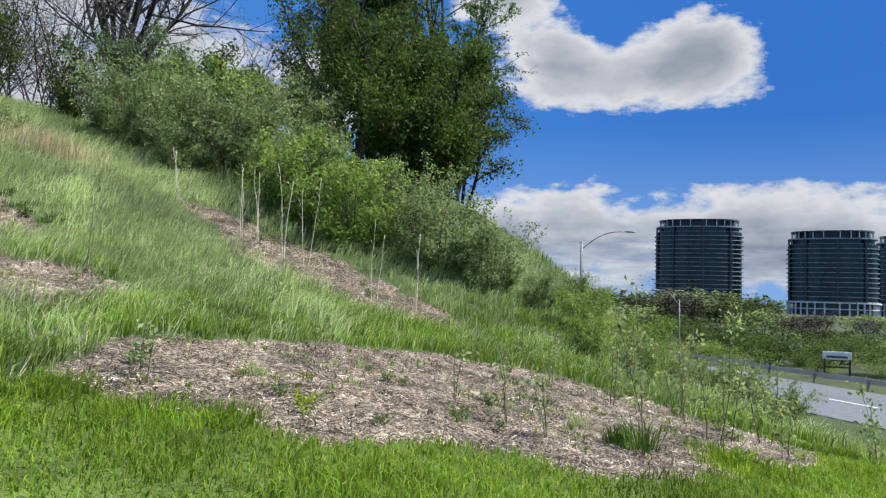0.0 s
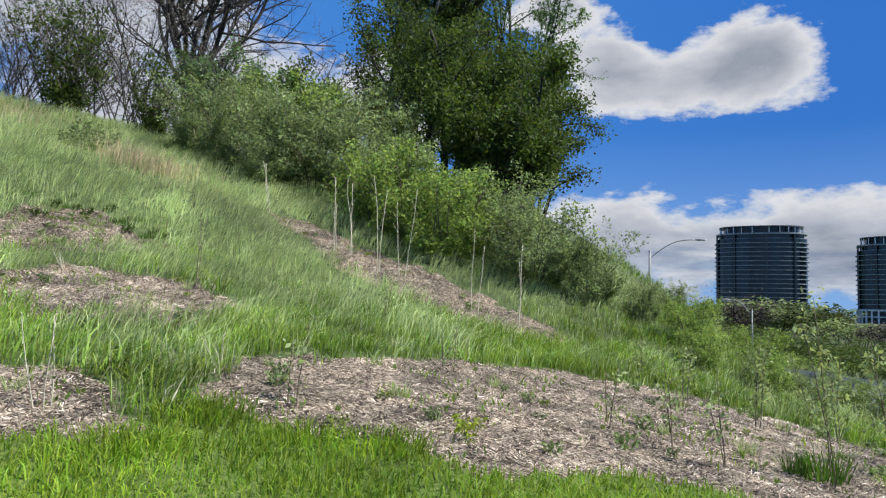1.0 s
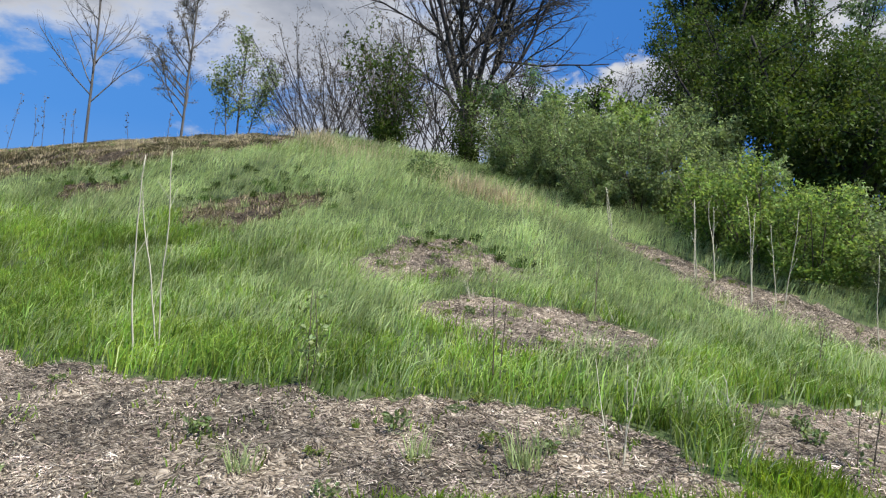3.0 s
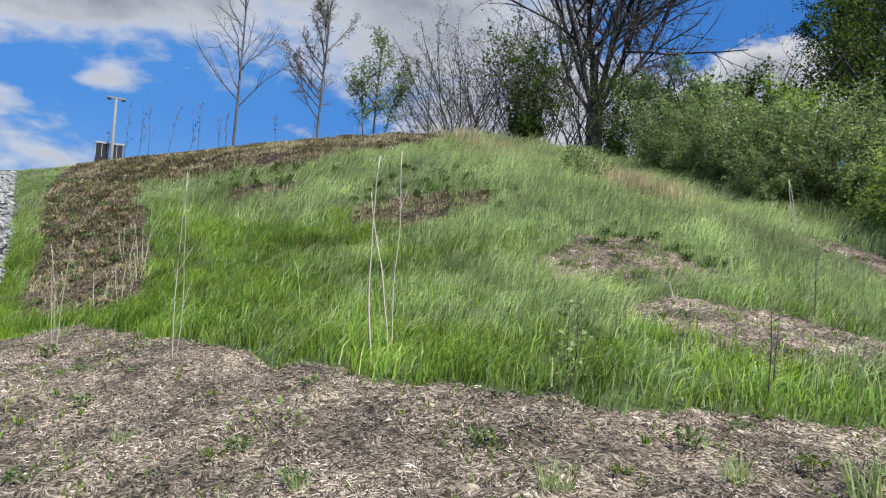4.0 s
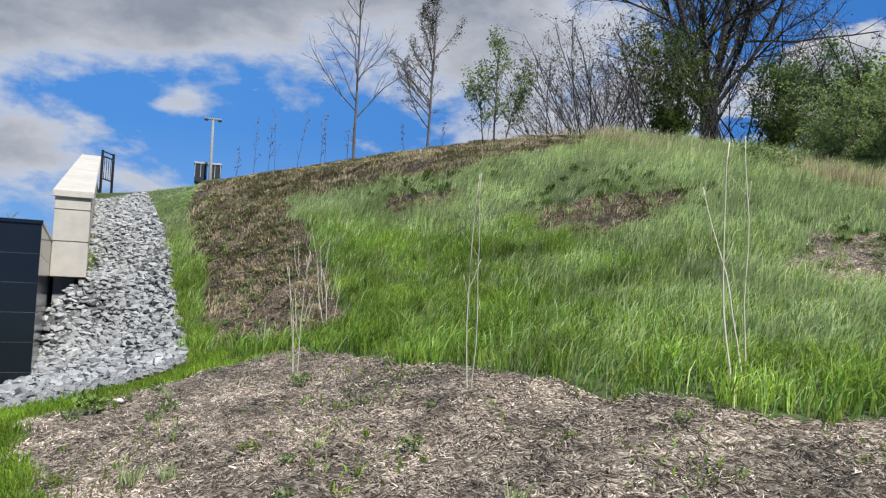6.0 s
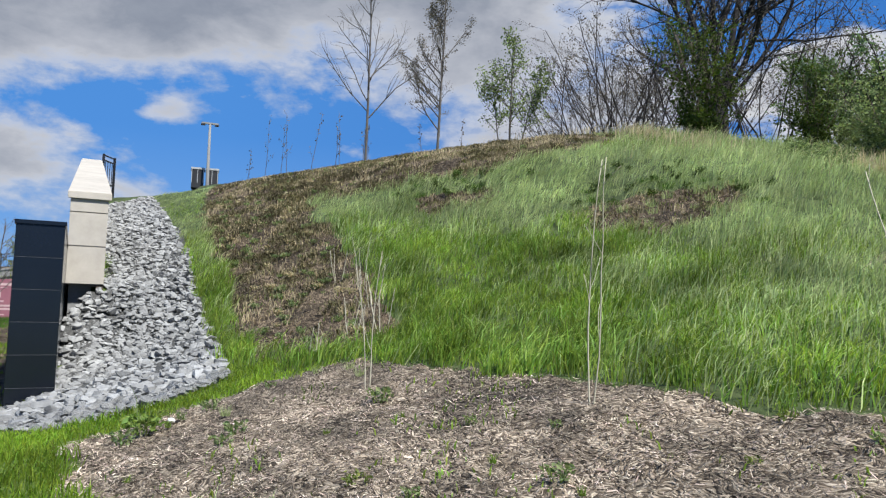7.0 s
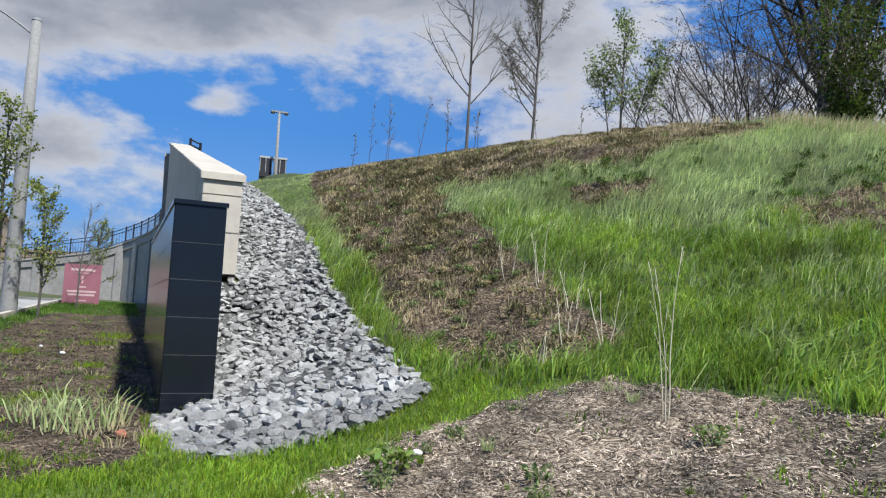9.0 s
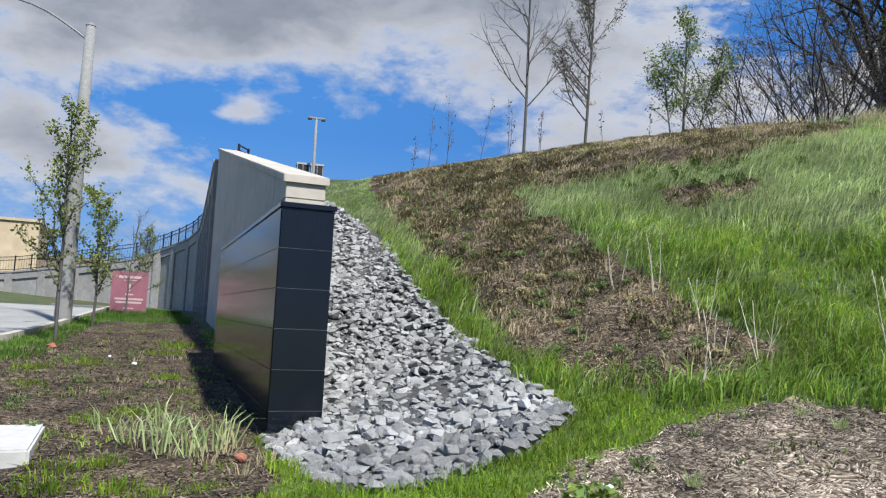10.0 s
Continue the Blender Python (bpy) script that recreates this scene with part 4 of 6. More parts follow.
def tower(bearing, dist, half, floors, storey, yaw, podium, label, band=None):
    x, y = dist * math.cos(radians(bearing)), dist * math.sin(radians(bearing))
    t = tagged(new("apartment_tower"), label, "tower")
    t.matrix_world = pose(x, y, -3.0, 0, 0, yaw)
    base = 9.0 if podium else 0.0
    deep = half * 0.62
    k = 44
    # glazing of each storey: panes between slabs, set back from the slab edge
    for f in range(floors):
        z = base + f * storey
        grow = 1.0 if f < floors - 1 else 0.93
        part("floor_slab", drum(bmesh.new(), oval(half * grow, deep * grow), z, z + 0.42), band or M_TOWER_SLAB, t)
        line = oval(half * grow * 0.965, deep * grow * 0.955, 72)
        co, loops, counts = [], [], []
        for i in range(72):
            (x0, y0), (x1, y1) = line[i], line[(i + 1) % 72]
            for px, py, pz in ((x0, y0, z + 0.5), (x1, y1, z + 0.5), (x1, y1, z + storey + 0.05), (x0, y0, z + storey + 0.05)):
                co.append((px, py, pz))
            loops += [4 * i, 4 * i + 1, 4 * i + 2, 4 * i + 3]
            counts.append(4)
        hang("glazing", quick_mesh("glazing", co, loops, counts, [M_TOWER_GLASS]), t)
    top = base + floors * storey
    part("roof_slab", drum(bmesh.new(), oval(half * 0.97, deep * 0.97), top, top + 0.9), M_TOWER_SLAB, t)
    part("penthouse", drum(bmesh.new(), oval(half * 0.80, deep * 0.78), top + 0.9, top + 5.2), M_TOWER_GLASS, t)
    part("roof_ring", drum(bmesh.new(), oval(half * 0.90, deep * 0.90), top + 5.2, top + 5.9), M_TOWER_DARK, t)
    for px, py in oval(half * 0.88, deep * 0.88, 26):
        part("roof_fin", box_bm(px - 0.25, px + 0.25, py - 0.25, py + 0.25, top + 0.9, top + 5.2), M_TOWER_WHITE, t)
    for sx, k in ((-0.93, 0.9), (-0.55, 0.5), (0.12, 0.5), (0.70, 0.8)):
        w = half * 0.022 * k
        yy = -deep * (1 - abs(sx) ** 2.6) ** (1 / 2.6)
        part("balcony_fin", box_bm(sx * half - w, sx * half + w, yy - 0.5, yy + 2.5, base, top, 0.1), M_TOWER_DARK, t)
    part("core", drum(bmesh.new(), oval(half * 0.9, deep * 0.88), -4, top), M_TOWER_DARK, t)
    if podium:
        for px, py in oval(half * 0.98, deep * 0.98, 34):
            part("column", box_bm(px - 0.5, px + 0.5, py - 0.5, py + 0.5, -4, base), M_TOWER_WHITE, t)
        part("podium_slab", drum(bmesh.new(), oval(half * 1.04, deep * 1.04), base - 0.9, base - 0.1), M_TOWER_WHITE, t)
        part("podium_slab", drum(bmesh.new(), oval(half * 1.0, deep * 1.0), base - 5.0, base - 4.3), M_TOWER_WHITE, t)


tower(100.5, 560, 30.6, 19, 3.12, 10, False, "dark glass oval apartment tower with slab bands")
tower(91.7, 560, 28.0, 13, 3.2, 2, True, "teal glass apartment tower on white columns", M_TOWER_TEAL)
tower(86.6, 640, 28.0, 14, 3.2, -4, True, "teal glass apartment tower on white columns", M_TOWER_TEAL)

# ---------- trees and shrubs ----------


def grow(rng, start, way, length, radius, level, spec, lines, ends):
    """One shoot and, from its sides, the next finer ones. spec: a tuple a level of (points, wander, lift, shoots, length share, spread)."""
    pts, wander, lift, shoots, share, spread = spec[level]
    p, d = Vector(start), Vector(way).normalized()
    line = [(tuple(p), radius)]
    last = level == len(spec) - 1
    tip = 0.25 if last else 0.45
    for i in range(1, pts):
        d = (d + Vector((rng.gauss(0, wander), rng.gauss(0, wander), rng.gauss(0, wander) + lift))).normalized()
        p = p + d * (length / (pts - 1))
        line.append((tuple(p), max(0.0022, radius * (1 - (1 - tip) * i / (pts - 1)))))
    lines.append(line)
    if level > 0:
        ends.append(line)
    if last:
        return
    for k in range(shoots):
        f = 0.22 + 0.78 * (k + rng.random()) / shoots
        i = min(int(f * (pts - 1)), pts - 2)
        g = f * (pts - 1) - i
        a, b = Vector(line[i][0]), Vector(line[i + 1][0])
        turn = Vector((rng.gauss(0, 1), rng.gauss(0, 1), rng.gauss(0, 0.6)))
        out = ((b - a).normalized() + turn.normalized() * spread).normalized()
        r = (line[i][1] * (1 - g) + line[i + 1][1] * g) * 0.55
        grow(rng, a.lerp(b, g), out, length * share * (1.15 - 0.6 * f) * rng.uniform(0.75, 1.2), max(r, 0.0025), level + 1, spec, lines, ends)


def leaf_mesh(name, ends, count, size, scatter, mat, seed, droop=0.0, single=False):
    """Small pointed leaves round the finest shoots, each a folded pair of faces."""
    r = np.random.RandomState(seed)
    segs = np.array([(a[0], b[0]) for line in ends for a, b in zip(line, line[1:])])
    pick = r.randint(0, len(segs), count)
    f = r.rand(count, 1)
    c = segs[pick, 0] * (1 - f) + segs[pick, 1] * f + r.normal(0, scatter, (count, 3))
    a = r.normal(0, 1, (count, 3))
    a[:, 2] -= droop
    a /= np.linalg.norm(a, axis=1, keepdims=True)
    b = np.cross(a, r.normal(0, 1, (count, 3)))
    b /= np.linalg.norm(b, axis=1, keepdims=True) + 1e-9
    s = size * (0.6 + 0.8 * r.rand(count, 1))
    nrm = np.cross(a, b)
    if single:
        co = np.stack([c + b * s * 0.36, c + a * s, c - b * s * 0.36], 1).reshape(-1, 3)
        return quick_mesh(name, co, np.arange(count * 3), np.full(count, 3), [mat])
    co = np.stack([c, c + a * s * 0.5 + b * s * 0.30 + nrm * s * 0.08, c + a * s, c + a * s * 0.5 - b * s * 0.30 + nrm * s * 0.08], 1).reshape(-1, 3)
    return quick_mesh(name, co, np.arange(count * 4), np.full(count, 4), [mat])


def plant(thing, label, category, x, y, seed, stems, spec, bark, leaves=None, group="", z=None, lean=(0, 0), sink=0.1):
    """stems: (offset x, offset y, way, length, radius). leaves: (count, size, scatter, material)."""
    rng = random.Random(seed)
    ob = tagged(new(thing), label, category, group)
    ob.location = (x, y, on_ground(x, y) if z is None else z)
    lines, ends = [], []
    for ox, oy, way, length, radius in stems:
        grow(rng, (ox, oy, -sink), way, length, radius, 0, spec, lines, ends)
    if leaves and category == "shrub" and thing != "bare_shrub":
        lines = [line for i, line in enumerate(lines) if line[0][1] > 0.0075 or i % 9 == 0]
    if thing == "far_tree":
        lines = [line for line in lines if line[0][1] > 0.03]
    hang("trunk", tube_mesh("trunk", lines, bark, 3 if thing == "far_tree" else 6), ob)
    if leaves:
        count, size, scatter, mat = leaves
        hang("crown", leaf_mesh("crown", ends, count, size, scatter, mat, seed, single=count > 4000 or thing in ("understorey_tree", "far_tree")), ob)
    return ob


def stems_of(rng, k, spread, length, radius, ring=0.15):
    out = []
    for i in range(k):
        a = 2 * math.pi * (i + rng.random()) / k
        out.append((ring * math.cos(a), ring * math.sin(a), (spread * math.cos(a), spread * math.sin(a), 1.0), length * rng.uniform(0.75, 1.1), radius * rng.uniform(0.7, 1.1)))
    return out



def bare_tree():
    rng = random.Random(21)
    ob = tagged(new("bare_tree"), "large leafless dark-barked tree with many upright stems", "tree")
    x, y = -34.4, 24.3
    z = on_ground(x, y)
    ob.location = (x, y, z)
    lines, ends = [], []
    fork = 14.0 - z
    lines.append([((0, 0, -0.4), 0.62), ((0.05, 0, fork * 0.5), 0.50), ((0, 0.05, fork), 0.46)])
    spec = [(9, 0.08, 0.02, 10, 0.50, 0.85), (6, 0.14, 0.03, 8, 0.55, 0.85), (4, 0.18, 0.03, 6, 0.6, 0.9), (3, 0.22, 0.02, 0, 0, 0)]
    for i, (a, tilt, ln, r) in enumerate(((20, 0.12, 12, 0.20), (75, 0.34, 11.5, 0.17), (140, 0.45, 11, 0.16), (200, 0.26, 12, 0.17), (255, 0.50, 11, 0.15), (310, 0.62, 11, 0.15), (350, 0.62, 10, 0.13), (110, 0.62, 10, 0.13), (45, 0.55, 10.5, 0.12), (285, 0.30, 12, 0.14))):
        q = radians(a + 60)
        grow(rng, (0.1 * math.cos(q), 0.1 * math.sin(q), fork - 0.6 - 0.12 * i), (1.15 * tilt * math.cos(q), 1.15 * tilt * math.sin(q), 1), ln, r, 0, spec, lines, ends)
    hang("trunk", tube_mesh("trunk", lines, M_BARK, 8), ob)
    hang("crown", leaf_mesh("crown", ends, 5200, 0.09, 0.05, M_LEAF_BRONZE, 3), ob, "sparse bronze buds")


bare_tree()

BIG = [(10, 0.05, 0.03, 14, 0.235, 0.9), (6, 0.12, 0.02, 7, 0.5, 0.9), (5, 0.16, 0.0, 5, 0.5, 0.9), (3, 0.2, -0.02, 0, 0, 0)]
AIRY = [(10, 0.05, 0.03, 15, 0.27, 0.85), (6, 0.12, 0.04, 7, 0.5, 0.85), (5, 0.16, 0.0, 5, 0.5, 0.9), (3, 0.2, -0.03, 0, 0, 0)]
plant("broadleaf_tree", "tall dense dark green broadleaf tree behind the shrubs", "tree", -19.9, 26.6, 31, [(0, 0, (0.02, 0.0, 1), 16.5, 0.24), (0.5, 0.3, (0.04, 0.02, 1), 12, 0.13), (-0.8, -0.4, (-0.12, -0.06, 1), 14, 0.15)], BIG, M_BARK, (56000, 0.076, 0.10, M_LEAF_DARK))
plant("broadleaf_tree", "dark green broadleaf tree in a dense clump", "tree", -21.6, 25.8, 32, [(0, 0, (-0.08, 0.0, 1), 12.0, 0.18), (0.6, 0.2, (0.15, 0.1, 1), 10, 0.12)], BIG, M_BARK, (36000, 0.078, 0.12, M_LEAF_DARK))
plant("broadleaf_tree", "airy blue-green broadleaf tree with open branches in the clump", "tree", -17.0, 28.7, 33, [(0, 0, (0.08, 0.05, 1), 16.5, 0.11), (0.3, -0.3, (0.17, 0.08, 1), 13.0, 0.075), (-0.4, 0.2, (0.0, 0.0, 1), 17, 0.095), (0.5, 0.3, (0.24, 0.12, 1), 10, 0.06), (-0.6, 0.4, (-0.12, -0.04, 1), 16.5, 0.08)], AIRY, M_BARK, (21000, 0.11, 0.06, M_LEAF_AIRY))
UNDER = [(7, 0.08, 0.02, 8, 0.45, 0.9), (5, 0.16, 0.02, 6, 0.5, 0.9), (4, 0.2, 0.0, 0, 0, 0)]
for i, (x, y, h) in enumerate(((-12.9, 19.5, 5.0), (-14.9, 20.5, 6.0), (-11.0, 17.6, 3.8), (-17.4, 21.5, 6.5), (-10.2, 16.6, 2.6), (-13.6, 22.5, 4.6), (-12.9, 23.6, 4.4), (-14.2, 25.0, 5.4))):
    plant("understorey_tree", "dark green dense shrubby tree under the tall crowns", "tree", x, y, 40 + i, stems_of(random.Random(60 + i), 4, 0.28, h, 0.09, 0.3), UNDER, M_BARK, (12000, 0.10, 0.2, M_LEAF_DARK), "understorey trees")

# shrubs along the foot of the trees: built once for each kind, then copied
BUSH = [(6, 0.10, 0.02, 7, 0.5, 0.8), (4, 0.16, 0.02, 5, 0.5, 0.8), (3, 0.2, 0.0, 0, 0, 0)]


def bush(thing, label, seed, h, spread, k, leaf, count, size, bark=None, group="shrubs below the trees"):
    rng = random.Random(seed)
    stems = stems_of(rng, k, spread, h, 0.024, min(0.35, spread)) + stems_of(rng, k // 2 + 1, spread * 2.0, h * 0.48, 0.014, min(0.5, spread * 1.4)) + stems_of(rng, k // 2, spread * 3.0, h * 0.28, 0.010, min(0.55, spread * 1.6))
    return plant(thing, label, "shrub", 0, 0, seed, stems, BUSH, bark or M_DARK_STEM, (count, size, 0.09, leaf), group, z=0)


def set_out(first, spots, wide=1.0):
    """Puts the first plant at the first spot and copies at the others: x, y, scale, turn."""
    for i, (x, y, s, a) in enumerate(spots):
        m = Matrix.LocRotScale((x, y, on_ground(x, y)), Euler((0, 0, radians(a))), (s * wide, s * wide, s * (0.92 + 0.16 * ((i * 37) % 10) / 10)))
        if i == 0:
            first.matrix_basis = m
        else:
            copy_thing(first, m)


olive = bush("grey_green_shrub", "tall grey-green willowy shrub with thin dark stems", 71, 3.4, 0.34, 15, M_LEAF_OLIVE, 11500, 0.105)
set_out(olive, [(-17.4, 12.7, 0.66, 10), (-15.6, 12.9, 0.95, 70), (-13.9, 13.2, 1.06, 150), (-12.4, 14.0, 0.72, 220), (-14.8, 14.2, 1.05, 300), (-19.2, 13.4, 0.5, 33),
                (-7.6, 12.9, 0.85, 100), (-6.5, 13.2, 0.60, 190), (-5.6, 13.7, 0.36, 250), (-3.4, 13.0, 0.27, 20), (-2.6, 12.9, 0.29, 130), (-1.8, 13.2, 0.34, 260), (-1.2, 14.0, 0.38, 310), (-10.6, 14.2, 0.70, 77), (-9.0, 14.0, 0.75, 170), (-3.2, 19.0, 0.34, 20), (-6.0, 17.0, 0.30, 290), (-13.0, 15.2, 0.76, 20), (-16.7, 14.2, 1.0, 40), (-18.2, 15.0, 1.0, 120), (-11.4, 13.4, 0.9, 260), (-16.3, 12.3, 0.6, 200), (-14.4, 12.1, 0.62, 10)])
fresh = bush("fresh_green_shrub", "bright fresh green leafy shrub in spring leaf", 72, 2.5, 0.30, 10, M_LEAF_FRESH, 8000, 0.092)
set_out(fresh, [(-11.2, 12.7, 0.80, 0), (-10.2, 12.3, 0.90, 80), (-9.2, 12.2, 0.86, 150), (-9.7, 13.0, 0.9, 210), (-4.6, 13.4, 0.45, 260), (-3.6, 14.4, 0.42, 30), (-4.2, 12.4, 0.36, 110), (-3.1, 12.6, 0.32, 310),
                (-2.2, 13.5, 0.34, 20), (-5.0, 15.5, 0.34, 60), (-2.4, 16.5, 0.34, 140), (-0.6, 18.0, 0.28, 50), (-1.8, 20.0, 0.52, 200), (-3.4, 20.6, 0.62, 20), (-2.6, 21.8, 0.60, 310), (-2.9, 19.2, 0.46, 80)])
column = bush("column_shrub", "dense dark green upright shrub on the ridge", 73, 3.5, 0.10, 8, M_LEAF_DARK, 5500, 0.09)
set_out(column, [(-22.4, 11.2, 1.05, 0), (-19.6, 12.4, 0.7, 120), (-12.9, 20.6, 1.2, 40), (-12.2, 20.4, 0.95, 200)])
sumac = plant("bare_shrub", "leafless many-stemmed shrub on the ridge", "shrub", 0, 0, 74, stems_of(random.Random(74), 9, 0.5, 3.6, 0.020, 0.5), [(7, 0.11, 0.03, 7, 0.45, 0.8), (5, 0.15, 0.03, 5, 0.5, 0.75), (4, 0.2, 0.02, 0, 0, 0)], M_BARK, (900, 0.06, 0.04, M_LEAF_BRONZE), "bare shrubs on the ridge", z=0)
set_out(sumac, [(-24.8, 10.0, 1.0, 0), (-26.6, 11.5, 1.05, 90), (-23.4, 12.0, 1.1, 200), (-28.5, 12.0, 0.95, 300), (-22.0, 13.5, 1.2, 40), (-18.6, 15.5, 1.3, 130), (-25.4, 14.5, 1.5, 250), (-27.4, 13.4, 1.4, 60), (-29.8, 14.2, 1.5, 170), (-31.0, 12.8, 1.2, 10), (-28.4, 16.2, 1.7, 220), (-24.2, 16.4, 1.6, 330), (-33.0, 15.0, 1.5, 100)])

for i, (x, y, h, leaf) in enumerate(((-16.4, 15.6, 2.8, M_LEAF_FRESH), (-14.6, 16.8, 2.4, M_LEAF_OLIVE), (-22.0, 16.5, 3.0, M_LEAF_AIRY), (-20.4, 16.8, 3.2, M_LEAF_AIRY), (-18.6, 17.6, 3.2, M_LEAF_DARK))):
    plant("thicket_tree", "leafy green small tree in the thicket on the ridge", "tree", x, y, 90 + i, stems_of(random.Random(90 + i), 4, 0.26, h, 0.06, 0.3), UNDER, M_BARK, (7000, 0.10, 0.14, leaf), "thicket trees")

# young trees on the ridge and by the street
YOUNG = [(9, 0.03, 0.03, 20, 0.33, 0.75), (6, 0.12, 0.05, 8, 0.42, 0.7), (4, 0.18, 0.02, 0, 0, 0)]
RIDGE = [(10, 0.025, 0.03, 16, 0.40, 0.85), (7, 0.12, 0.05, 8, 0.40, 0.75), (5, 0.16, 0.04, 3, 0.45, 0.7), (3, 0.18, 0.03, 0, 0, 0)]
plant("young_tree", "slender leafless young tree on the ridge", "tree", -31.4, 4.1, 81, [(0, 0, (0.02, 0.02, 1), 7.0, 0.058)], RIDGE, M_GREY_BARK)
plant("young_tree", "slender young tree with a few opening leaves", "tree", -35.2, 8.6, 82, [(0, 0, (0.0, 0.02, 1), 8.4, 0.070)], [(10, 0.02, 0.03, 24, 0.32, 0.85), (7, 0.11, 0.05, 9, 0.42, 0.75), (5, 0.15, 0.04, 4, 0.45, 0.7), (3, 0.18, 0.03, 0, 0, 0)], M_GREY_BARK, (6000, 0.06, 0.06, M_LEAF_BRONZE))
plant("young_tree", "small leafy young tree on the ridge", "tree", -29.5, 9.0, 83, [(0, 0, (0.0, 0.0, 1), 4.3, 0.045), (0.3, 0.2, (0.22, 0.12, 1), 3.0, 0.028), (-0.2, -0.3, (-0.2, -0.1, 1), 3.2, 0.028)], YOUNG, M_GREY_BARK, (3600, 0.095, 0.09, M_LEAF_OLIVE))
plant("street_tree", "young street tree in fresh green leaf", "tree", -28.3, -8.75, 84, [(0, 0, (0.03, 0.02, 1), 4.9, 0.042)], YOUNG, M_GREY_BARK, (2300, 0.085, 0.06, M_LEAF_STREET))
plant("street_tree", "young street tree in fresh green leaf", "tree", -33.9, -8.6, 85, [(0, 0, (0.03, 0.0, 1), 3.75, 0.040)], YOUNG, M_GREY_BARK, (1900, 0.085, 0.06, M_LEAF_STREET))
plant("street_tree", "leafless young street tree", "tree", -40.2, -8.1, 86, [(0, 0, (0.0, 0.0, 1), 3.95, 0.036)], YOUNG, M_GREY_BARK)
plant("street_tree", "slender young street tree in thin green leaf", "tree", -44.5, -7.75, 87, [(0, 0, (0.0, 0.02, 1), 3.5, 0.042)], YOUNG, M_GREY_BARK, (1300, 0.085, 0.06, M_LEAF_STREET))

# planted whips in the beds: pale stems, some twiggy, some in leaf
WHIP = [(10, 0.05, 0.045, 3, 0.16, 0.5), (4, 0.1, 0.05, 0, 0, 0)]


def whip(x, y, h, k, mat, seed, leaves=None, spread=0.06, label="slender planted whip with bare pale stems", r=0.009, ring=0.05):
    rng = random.Random(seed)
    return plant("sapling", label, "sapling", x, y, seed, stems_of(rng, k, spread, h, r, ring), WHIP, mat, leaves, "saplings in the planting beds", sink=0.05)


whip(-9.72, 0.58, 2.35, 1, M_PALE_STEM, 101, spread=0.03, r=0.0105, ring=0.02)
whip(-9.83, 0.82, 1.85, 2, M_PALE_STEM, 104, spread=0.03, r=0.0095, ring=0.025)
whip(-11.26, -0.84, 1.95, 2, M_PALE_STEM, 102, spread=0.05, r=0.0095, ring=0.02)
whip(-13.45, -1.82, 1.5, 3, M_PALE_STEM, 103, spread=0.05, r=0.0068, ring=0.03)
whip(-5.83, 2.5, 0.62, 3, M_PALE_STEM, 106, (24, 0.04, 0.03, M_LEAF_FRESH), 0.16, "short pale-stemmed sapling with a few fresh leaves", 0.008)
for i, (x, y, h) in enumerate(((-10.25, 10.15, 1.6), (-10.0, 10.3, 1.7), (-9.3, 10.2, 1.7), (-8.9, 10.4, 1.6), (-7.4, 10.5, 1.5), (-6.6, 10.7, 1.4), (-12.3, 10.3, 1.2))):
    whip(x, y, h, 2, M_PALE_STEM, 110 + i, spread=0.06, r=0.011)
LEAFY = "slender dark-stemmed sapling with small pale leaves"
for i, (x, y, h, n) in enumerate(((-7.35, 2.8, 0.95, 20), (-8.2, 1.5, 0.85, 60), (-9.35, 6.3, 1.05, 20), (-11.0, 6.9, 0.8, 20), (-4.95, 3.9, 0.55, 30), (-2.65, 5.9, 0.75, 40), (-1.6, 6.3, 1.45, 120), (-1.23, 7.45, 1.6, 170), (-2.2, 5.72, 0.85, 40),
                                  (-1.2, 8.0, 0.95, 90), (-3.3, 6.0, 0.6, 30), (-5.2, 6.4, 0.5, 25), (-6.9, 7.4, 0.7, 40), (-6.1, 5.2, 0.4, 15), (-2.6, 8.6, 0.9, 110), (-1.8, 9.0, 1.0, 130), (-3.4, 8.7, 0.8, 90), (-0.9, 8.7, 0.9, 110), (-2.2, 10.4, 1.0, 140), (-3.1, 10.9, 0.9, 110), (-0.6, 7.6, 0.8, 90), (-1.0, 10.0, 1.1, 150), (-4.3, 9.9, 0.7, 70), (0.2, 9.4, 0.9, 110))):
    whip(x, y, h, 2, M_DARK_STEM, 120 + i, (int(n * 1.6), 0.048, 0.05, M_LEAF_PALE), 0.12, LEAFY, 0.0075)
for i, (x, y, h) in enumerate(((-15.6, -0.9, 0.8), (-15.9, -1.2, 0.6), (-16.8, -0.6, 0.7), (-18.0, -0.4, 0.8), (-18.6, -0.6, 0.6), (-15.3, -1.9, 0.5))):
    whip(x, y, h, 3, M_PALE_STEM, 140 + i, None, 0.25, "short dry bare stems at the edge of the brown bed", 0.008)
